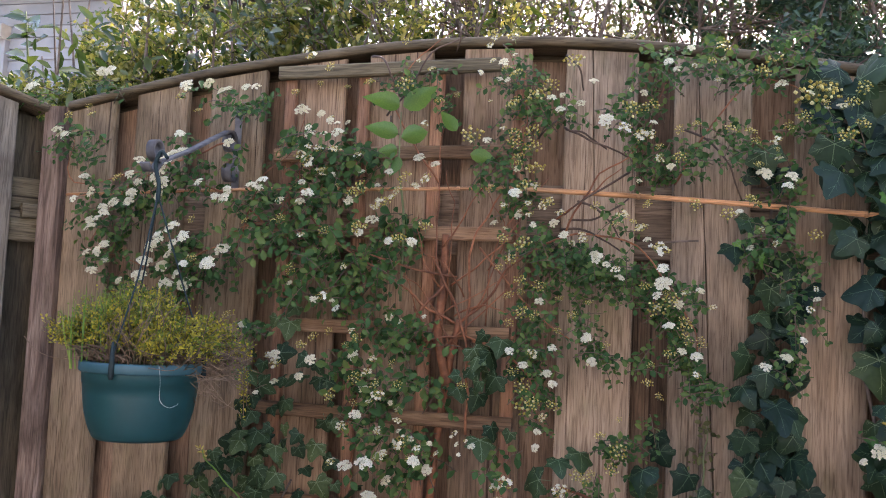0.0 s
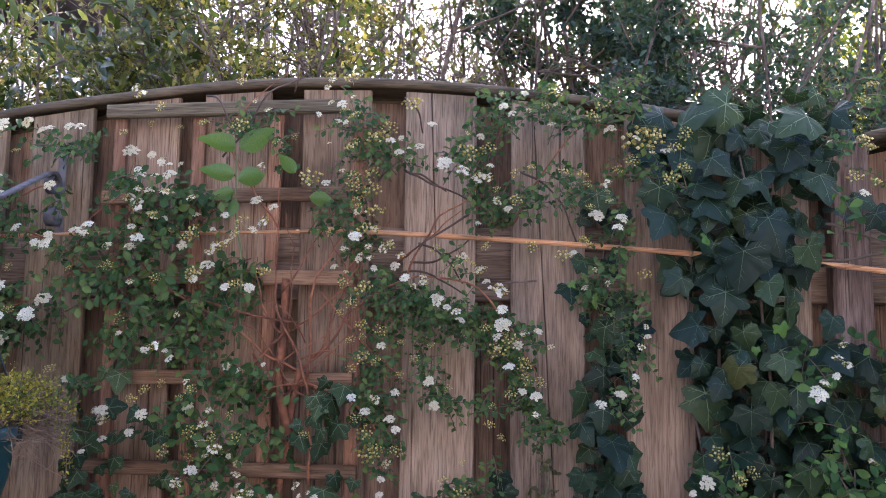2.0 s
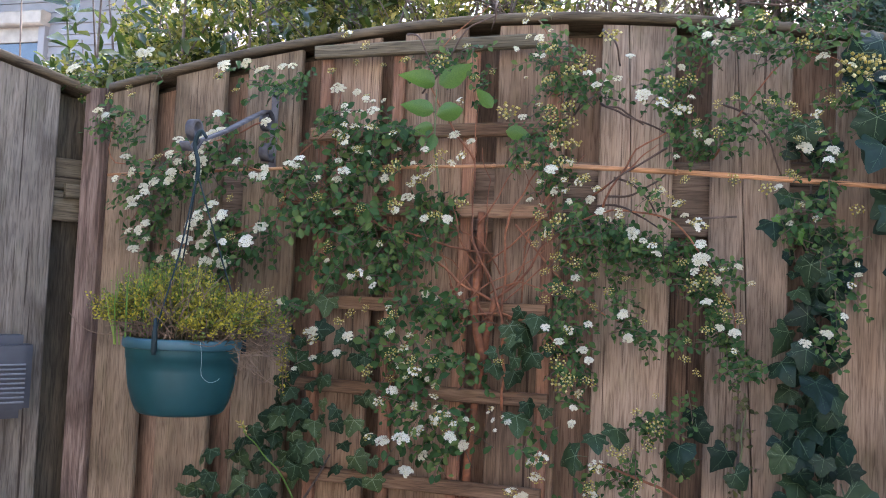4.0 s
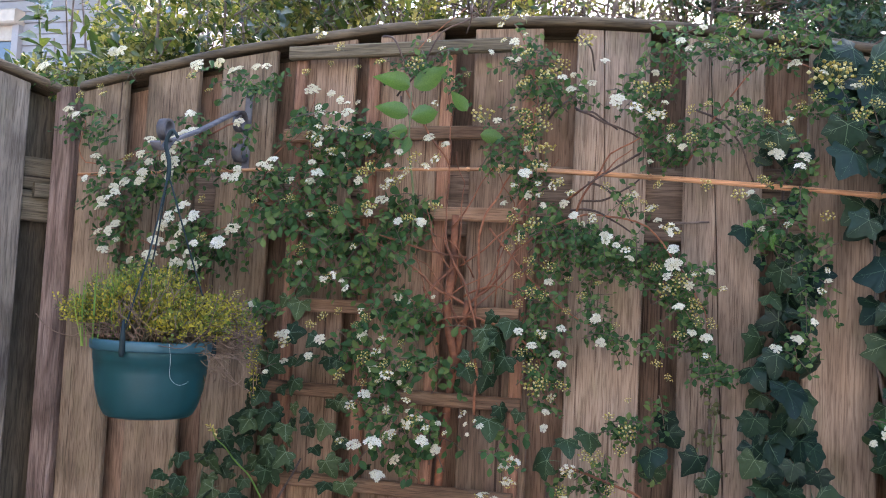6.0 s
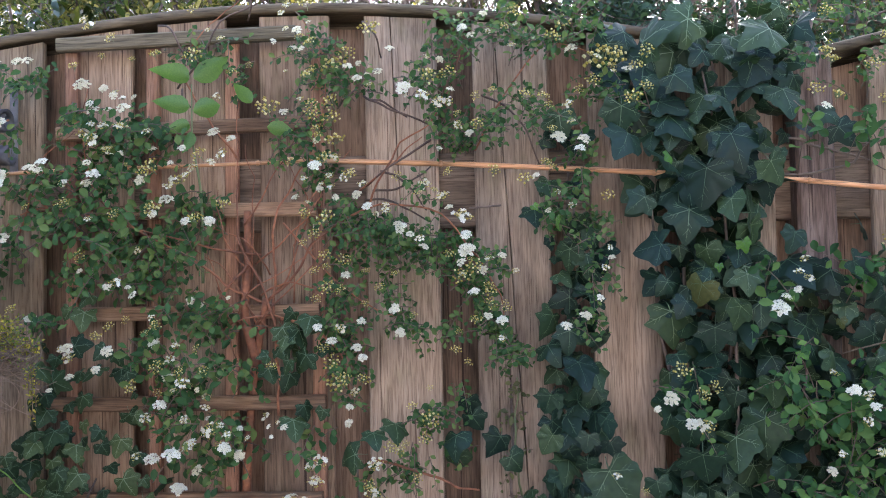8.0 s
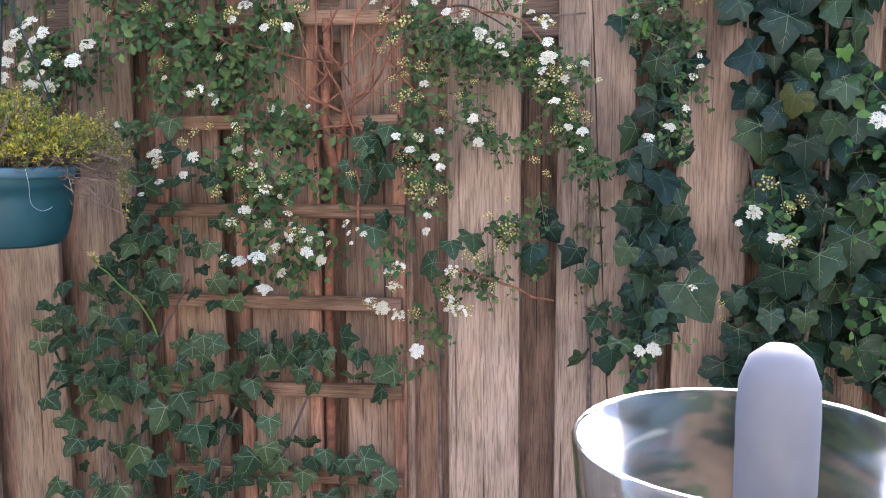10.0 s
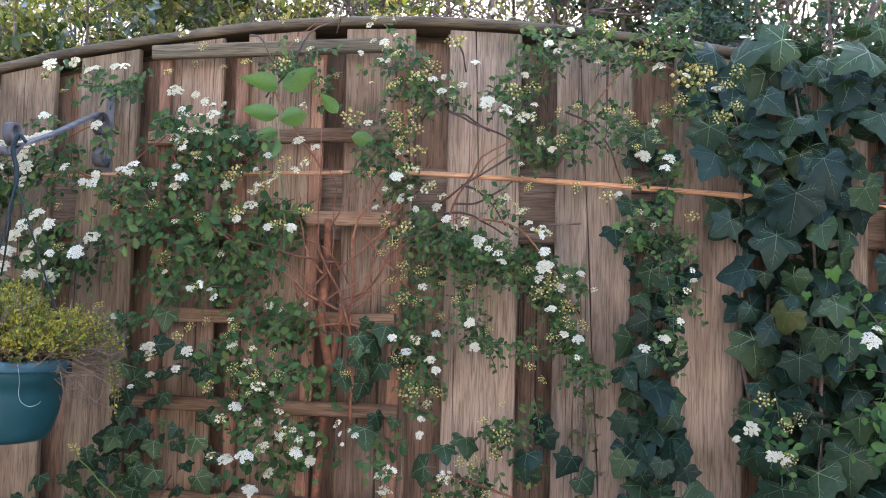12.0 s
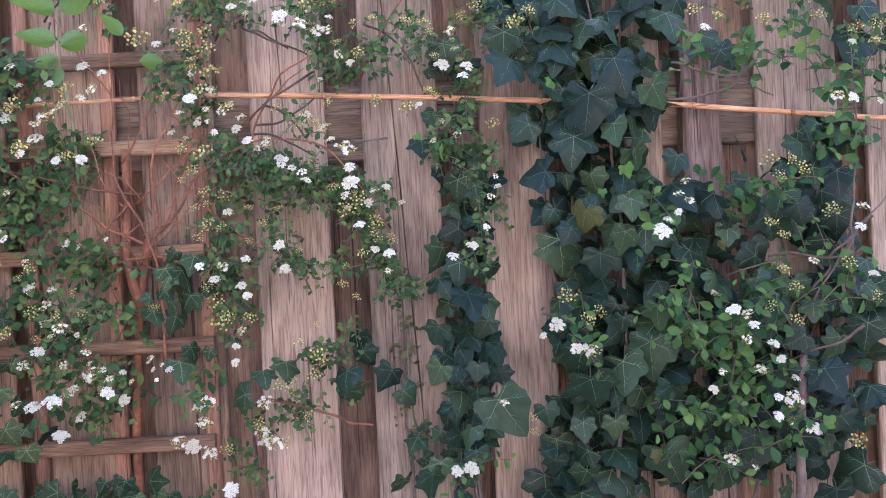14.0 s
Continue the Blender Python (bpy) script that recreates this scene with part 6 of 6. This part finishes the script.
for x, drop in ((0.192, 0.105), (0.186, 0.07), (0.197, 0.085)):
    line = bowed(swept([(0.13, 0.0, 0.13), (0.17, 0.0, 0.145), (x, 0.0, 0.125), (x + 0.006, 0.0, 0.138 - drop)]), 4)
    tube(bm, line, 0.0009, 3)
    tuft(line, 0.72, 44, 0.0062, 0.004, gold)
tube(bm, bowed([(-0.09, -0.04, 0.125), (-0.13, -0.06, 0.128), (-0.155, -0.07, 0.140), (-0.178, -0.07, 0.160)], 4), 0.0009, 3)
tube(bm, bowed(swept([(0.10, -0.05, 0.128), (0.15, -0.05, 0.110), (0.178, -0.05, 0.085), (0.172, -0.05, 0.062), (0.150, -0.05, 0.052)]), 5), 0.0006, 3)
tagged(part("dry_stem_mass", bm, DRY_STEM, planting, "tangled dry reddish-brown trailing stems"), kind="stuff")
cloud_part("stonecrop_leaves", planting, leaf_cloud("stonecrop_leaves", *gold, MOSS_LEAF))
cloud_part("stonecrop_leaves", planting, leaf_cloud("stonecrop_leaves", *green, SEDUM_GREEN), "fresher green stonecrop leaves")
at, ways, faces, sizes = [], [], [], []
for i in range(170):
    p = np.array([max(-0.085, nrg.normal(-0.055, 0.022)), nrg.normal(-0.01, 0.03), 0.112])
    at.append(p), ways.append(np.array([nrg.normal(-0.06, 0.12), nrg.normal(0, 0.12), 1.0])), faces.append(np.array([nrg.normal(0, 0.5), -1, 0.1])), sizes.append(nrg.uniform(0.08, 0.152))
BLADE = ([(-0.010, 0, 0), (0.010, 0, 0), (0.009, 0.5, 0.03), (-0.009, 0.5, 0.03), (0, 1, -0.03)], [(0, 1, 2), (0, 2, 3), (3, 2, 4)])
cloud_part("grass_tuft", planting, leaf_cloud("grass_tuft", at, ways, faces, sizes, GRASS_LEAF, BLADE), "upright fresh green grass tuft")


def strap(points, w, th, mat, parent, name, across=(1, 0, 0)):
    """A flat iron strap bent along points."""
    bm = bmesh.new()
    s = Vector(across) * (w / 2)
    rows = []
    pts = [Vector(p) for p in points]
    for i, p in enumerate(pts):
        way = (pts[min(i + 1, len(pts) - 1)] - pts[max(i - 1, 0)]).normalized()
        nrm = way.cross(Vector(across)).normalized() * (th / 2)
        rows.append([bm.verts.new(p + d) for d in (-s - nrm, s - nrm, s + nrm, -s + nrm)])
    for a, b in zip(rows, rows[1:]):
        for j in range(4):
            bm.faces.new((a[j], a[(j + 1) % 4], b[(j + 1) % 4], b[j])).smooth = j % 2 == 0
    bm.faces.new(rows[0][::-1])
    bm.faces.new(rows[-1])
    return part(name, bm, mat, parent)


bracket = thing("plant_bracket", "grey painted iron plant bracket with scrolled ends", "bracket", (0, 0, 0))
BX = -0.634
bm = board_mesh(BX - 0.008, BX + 0.008, -0.004, -0.0005, 1.665, lambda x: 1.835, 0.001)
plate = part("wall_plate", bm, PLATE_IRON, bracket, "paler weathered wall plate")
for z in (1.818, 1.682):
    bm = bmesh.new()
    tube(bm, [(BX, -0.005, z), (BX, -0.008, z), (BX, -0.009, z)], [0.0045, 0.004, 0.001], 8)
    part("screw", bm, IRON, plate)


def scroll(y, z, r, start, turns, steps=26, grow=0.35):
    return [(BX, y + r * (1 - grow * k / steps) * math.cos(start + turns * 2 * math.pi * k / steps), z + r * (1 - grow * k / steps) * math.sin(start + turns * 2 * math.pi * k / steps)) for k in range(steps + 1)]


inner = scroll(-0.036, 1.757, 0.022, radians(115), -0.98)
outer = scroll(-0.300, 1.690, 0.019, radians(-70), -0.95)
strap([p for p in inner[::-1]] + [(BX, -0.10, 1.752), (BX, -0.19, 1.709), (BX, -0.275, 1.675)] + outer, 0.016, 0.004, IRON, bracket, "arm")
strap(scroll(-0.026, 1.694, 0.020, radians(70), 0.8), 0.020, 0.004, IRON, bracket, "lower_scroll")
strap([(BX, -0.286, 1.672), (BX, -0.302, 1.654), (BX, -0.32, 1.65), (BX, -0.332, 1.662)], 0.018, 0.004, IRON, bracket, "end_hook")

# ---- behind the fence: hedge, thicket, tree and the neighbouring house ----
def hedge_top(q):
    """Height that growth reaches: it falls away towards the house."""
    end = q[0] + 1.0 + 0.73 * q[1]
    return 9.0 if end > 0.6 or q[1] > 1.5 else 2.11 + 0.3 * q[1] + 0.7 * end


def thicket(name, label, category, box, stems_n, up, spread, crowns, seed, r0=0.012, twigs=5, bark=BARK, group=""):
    """A shrub or small tree: stems that fork upwards, and leaves along the twigs in loose clumps."""
    r = np.random.default_rng(seed)
    plant = thing(name, label, category, (0, 0, 0), group)
    x0, x1, y0, y1 = box
    tips = []
    bm = bmesh.new()
    for i in range(stems_n):
        p = np.array([r.uniform(x0, x1), r.uniform(y0, y1), -0.02])
        lean = np.array([r.normal(0, spread), r.normal(0, spread * 0.5), 1.0])
        h = r.uniform(*up)
        pts = [p + lean * h * f + np.array([0.06 * r.normal(), 0.05 * r.normal(), 0]) * (f > 0) for f in (0, 0.25, 0.5, 0.75, 1)]
        line = bowed(pts, 3)
        n = len(line)
        tube(bm, line, [r0 * (1 - 0.8 * k / (n - 1)) * r.uniform(0.9, 1.1) for k in range(n)], 5)
        for _ in range(twigs):
            f = r.uniform(0.4, 1.0)
            a = np.array(line[int(f * (n - 1))])
            d = np.array([r.normal(0, 0.6), r.normal(0, 0.45), r.uniform(0.1, 0.9)])
            d = d / np.linalg.norm(d) * r.uniform(0.25, 0.7)
            if (a + d)[2] > hedge_top(a + d):
                continue
            sub = bowed([a, a + d * 0.5 + r.normal(0, 0.03, 3), a + d], 4)
            tube(bm, sub, [r0 * 0.3 * (1 - 0.7 * k / 8) for k in range(9)], 4)
            tips.append([np.array(q) for q in sub])
            for _ in range(2):
                b = np.array(sub[r.integers(2, 8)])
                e = np.array([r.normal(0, 0.6), r.normal(0, 0.45), r.uniform(-0.1, 0.8)])
                e = e / np.linalg.norm(e) * r.uniform(0.1, 0.3)
                if (b + e)[2] > hedge_top(b + e):
                    continue
                sub2 = bowed([b, b + e * 0.5 + r.normal(0, 0.015, 3), b + e], 3)
                tube(bm, sub2, [r0 * 0.16 * (1 - 0.6 * k / 6) for k in range(7)], 3)
                tips.append([np.array(q) for q in sub2])
    for v in bm.verts:
        v.co.y = max(v.co.y, 0.12 + 0.02 * (v.co.x % 0.5))
    tagged(part("branch_work", bm, bark, plant), kind="stuff")
    for mat, count, size, shape, low, high, wx0, wx1 in crowns:
        at, ways, faces, sizes = [], [], [], []
        tries = 0
        while len(at) < count and tries < count * 30:
            tries += 1
            tw = tips[r.integers(len(tips))]
            q = tw[r.integers(len(tw))] + r.normal(0, size * 0.7, 3)
            if not (low < q[2] < min(high, hedge_top(q)) and wx0 < q[0] < wx1 and q[1] > 0.12):
                continue
            at.append(q)
            ways.append(r.normal(0, 1, 3) + np.array([0, -0.2, 0.25]))
            faces.append(r.normal(0, 0.7, 3) + np.array([0, -0.5, 0.9]))
            sizes.append(size * r.uniform(0.6, 1.25))
        cloud_part("crown", plant, leaf_cloud("crown", at, ways, faces, sizes, mat, shape))
    return plant


thicket("hedge", "dense glossy hedge with green and yellow-edged leaves", "hedge", (-1.50, -0.30, 0.40, 1.1), 58, (1.9, 2.7), 0.10,
        [(LAUREL_LEAF, 8200, 0.050, LONG, 1.6, 3.2, -3, -0.55), (LAUREL_LEAF, 2600, 0.036, LONG, 1.6, 3.2, -0.8, 0.1), (YELLOW_LEAF, 50000, 0.017, OVAL, 1.6, 2.9, -3, 0.1), (YELLOW_LEAF, 15000, 0.017, OVAL, 1.75, 2.12, -2.2, -0.3)], 11, 0.011, 8, group="shrubs behind the fence")
thicket("hedge", "low leafy end of the hedge with yellow-edged leaves", "hedge", (-2.0, -1.15, 0.30, 0.9), 60, (1.55, 1.90), 0.08,
        [(LAUREL_LEAF, 6000, 0.048, LONG, 1.7, 2.4, -2.1, -1.0), (YELLOW_LEAF, 22000, 0.018, OVAL, 1.7, 2.4, -2.1, -1.0)], 21, 0.010, 6, group="shrubs behind the fence")
sprig = thing("laurel_sprig", "upright evergreen sprig with large dark oval leaves", "shrub", group="shrubs behind the fence")
bm = bmesh.new()
spine = bowed([(-1.60, 0.62, -0.02), (-1.60, 0.62, 1.2), (-1.61, 0.62, 1.9), (-1.66, 0.62, 2.10), (-1.69, 0.62, 2.30)], 5)
tube(bm, spine, [0.010 - 0.00038 * i for i in range(len(spine))], 6)
part("branch", bm, STALK, sprig)
at = [np.array(spine[12 + i // 3]) + nrg.normal(0, 0.014, 3) for i in range(26)]
cloud_part("leaves", sprig, leaf_cloud("leaves", at, [np.array([(1 if i % 2 else -1) * nrg.uniform(0.6, 1.2), nrg.normal(0, 0.4), nrg.uniform(-0.2, 0.7)]) for i in range(26)],
                                       [np.array([nrg.normal(0, 0.4), -0.6, 0.8]) for i in range(26)], [nrg.uniform(0.06, 0.10) for i in range(26)], LAUREL_LEAF))
thicket("thicket", "tall half-bare shrub with thin brown twigs and small spring leaves", "shrub", (-0.9, 1.1, 0.7, 1.9), 92, (2.2, 3.9), 0.22,
        [(PALE_LEAF, 36000, 0.016, OVAL, 1.6, 3.6, -3, 3), (LAUREL_LEAF, 3000, 0.024, OVAL, 1.6, 2.6, -3, 3)], 12, 0.011, 18, BARK, "shrubs behind the fence")
thicket("tree", "dense dark green small-leaved tree above the fence", "tree", (0.45, 2.1, 0.30, 1.2), 56, (1.9, 3.0), 0.12,
        [(DARK_LEAF, 27000, 0.020, OVAL, 1.6, 3.2, 0.1, 0.66), (DARK_LEAF, 8000, 0.020, OVAL, 1.6, 3.2, 0.66, 1.05), (DARK_LEAF, 26000, 0.024, OVAL, 1.6, 3.2, 1.05, 3)], 13, 0.012, 11, BARK, "shrubs behind the fence")
thicket("tree", "bright yellow-green leafy tree farther behind the fence", "tree", (1.55, 2.6, 1.8, 2.6), 30, (2.4, 3.6), 0.08,
        [(GOLD_LEAF, 16000, 0.045, OVAL, 1.7, 3.7, 1.5, 4)], 14, 0.018, 8, BARK, "shrubs behind the fence")
thicket("tree", "tall thin-leaved tree far behind the fence", "tree", (-2.6, 3.6, 4.0, 5.5), 26, (4.2, 6.5), 0.12,
        [(PALE_LEAF, 13000, 0.05, OVAL, 2.2, 7.0, -3.6, 6)], 15, 0.03, 16, BARK, "shrubs behind the fence")

# the white house, seen above the hedge
house = thing("house", "white clapboard house with shade in its wall colour and a dark tiled roof", "house")
HX0, HX1, HY0, HY1, HZ = -16.0, -5.75, 7.0, 14.0, 5.2
bm = bmesh.new()
for a, b in (((HX0, HY0), (HX1, HY0)), ((HX1, HY0), (HX1, HY1)), ((HX1, HY1), (HX0, HY1)), ((HX0, HY1), (HX0, HY0))):
    for z0, z1 in ((-0.1, HZ),):
        bm.faces.new([bm.verts.new(p) for p in ((*a, z0), (*b, z0), (*b, z1), (*a, z1))])
part("wall", bm, SIDING, house)
for i in range(38):
    z = 0.12 + i * 0.135
    bm = bmesh.new()
    prof = [(HY0 - 0.003, z), (HY0 - 0.028, z), (HY0 - 0.010, z + 0.13), (HY0 - 0.003, z + 0.13)]
    ends = [[bm.verts.new((x, y, q)) for y, q in prof] for x in (HX0, HX1 + 0.02)]
    for k in range(4):
        bm.faces.new((ends[0][k], ends[0][(k + 1) % 4], ends[1][(k + 1) % 4], ends[1][k]))
    bm.faces.new(ends[0][::-1])
    bm.faces.new(ends[1])
    part("clapboard", bm, SIDING, house)
bm = bmesh.new()
for y0, y1, z0, z1 in ((HY0 - 0.4, (HY0 + HY1) / 2, HZ - 0.1, HZ + 2.6), (HY1 + 0.4, (HY0 + HY1) / 2, HZ - 0.1, HZ + 2.6)):
    for d in (0.0, 0.12):
        bm.faces.new([bm.verts.new(p) for p in ((HX0 - 0.4, y0, z0 + d), (HX1 + 0.4, y0, z0 + d), (HX1 + 0.4, y1, z1 + d), (HX0 - 0.4, y1, z1 + d))])
roof = part("roof", bm, ROOF_TILE, house)
part("fascia", bar_mesh((HX0 - 0.4, HY0 - 0.42, HZ - 0.08), (HX1 + 0.4, HY0 - 0.42, HZ - 0.08), 0.04, 0.2), TRIM_PAINT, house, "brown wooden fascia board")
part("corner_board", board_mesh(HX1 - 0.10, HX1 + 0.03, HY0 - 0.05, HY0 + 0.05, 0, lambda x: HZ), TRIM_PAINT, house, "brown wooden corner board")
win = thing("window", "", "")
win.parent = house
for name, bm, mat in (("sill", bar_mesh((-8.7, HY0 - 0.07, 3.42), (-7.2, HY0 - 0.07, 3.42), 0.12, 0.06), TRIM_PAINT), ("shutter_box", bar_mesh((-8.72, HY0 - 0.09, 4.485), (-7.2, HY0 - 0.09, 4.485), 0.18, 0.17, 0.02), TRIM_PAINT),
                      ("jamb", bar_mesh((-7.25, HY0 - 0.05, 3.45), (-7.25, HY0 - 0.05, 4.40), 0.09, 0.09), SIDING), ("jamb", bar_mesh((-8.65, HY0 - 0.05, 3.45), (-8.65, HY0 - 0.05, 4.40), 0.09, 0.09), SIDING),
                      ("shutter", bar_mesh((-8.6, HY0 - 0.05, 4.31), (-7.3, HY0 - 0.05, 4.31), 0.03, 0.18), TRIM_PAINT),
                      ("pane", bar_mesh((-8.61, HY0 - 0.032, 3.83), (-7.29, HY0 - 0.032, 3.83), 0.004, 0.78), PANE)):
    part(name, bm, mat, win)

# ---- the garden table by the camera, with a glass bowl and a candle ----
TX, TY, TZ = 0.345, -1.31, 1.19
table = thing("garden_table", "tall slender round iron garden stand", "table", (TX, TY, 0))
bm = bmesh.new()
lathe(bm, [(0.0, TZ - 0.022), (0.11, TZ - 0.022), (0.117, TZ - 0.014), (0.117, TZ - 0.006), (0.11, TZ), (0.0, TZ)], 40)
part("tabletop", bm, IRON, table)
bm = bmesh.new()
lathe(bm, [(0.02, 0.02), (0.018, 0.5), (0.02, TZ - 0.02)], 16)
part("column", bm, IRON, table)
bm = bmesh.new()
lathe(bm, [(0.0, -0.02), (0.19, -0.02), (0.19, 0.0), (0.05, 0.02), (0.0, 0.025)], 32)
part("foot", bm, IRON, table)
bowl = thing("bowl", "wide clear glass bowl on the garden table", "bowl", (TX, TY, TZ))
bowl.scale = (0.51, 0.51, 0.51)
bm = bmesh.new()
lathe(bm, [(0.0, 0.002), (0.05, 0.002), (0.085, 0.03), (0.105, 0.09), (0.112, 0.165), (0.114, 0.168), (0.116, 0.165), (0.109, 0.088), (0.089, 0.027), (0.052, 0.0), (0.0, 0.0)], 40)
part("body", bm, GLASS, bowl)
candle = thing("candle", "pale rounded pillar candle standing in the bowl", "candle", (TX + 0.009, TY, TZ + 0.002))
candle.scale = (0.5, 0.5, 0.58)
bm = bmesh.new()
lathe(bm, [(0.0, 0.0), (0.026, 0.0), (0.027, 0.16), (0.026, 0.178), (0.020, 0.192), (0.010, 0.199), (0.0, 0.2)], 32)
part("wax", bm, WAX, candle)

# ---- unseen plain walls to the sides and behind, added to block and bounce light ----
def plain_wall(name, a, b, high, mat, label):
    a, b = Vector(a), Vector(b)
    way = (b - a).normalized()
    off = Vector((-way.y, way.x, 0)) * 0.05
    bm = bmesh.new()
    base = [a - off, b - off, b + off, a + off]
    lo = [bm.verts.new(p) for p in base]
    hi = [bm.verts.new(p + Vector((0, 0, high))) for p in base]
    for i in range(4):
        bm.faces.new((lo[i], lo[(i + 1) % 4], hi[(i + 1) % 4], hi[i]))
    bm.faces.new(hi)
    bm.faces.new(lo[::-1])
    bmesh.ops.bevel(bm, geom=list(bm.edges), offset=0.006, segments=1, affect="EDGES")
    tagged(part(name, bm, mat), label, "wall", kind="structure")


plain_wall("wall_west", (-2.12, -1.72, -0.05), (-2.12, -5.0, -0.05), 2.3, OLD_BOARD, "dark wooden wall added out of view to dim the left side")
plain_wall("wall_east", (3.2, -0.06, -0.05), (3.2, -5.0, -0.05), 1.95, RENDERED_WALL, "plain grey wall added out of view to hold back light from the right")
plain_wall("wall_south", (-2.07, -5.05, -0.05), (3.15, -5.05, -0.05), 4.6, RENDERED_WALL, "plain grey wall added out of view behind, blocking sky and bouncing sun")
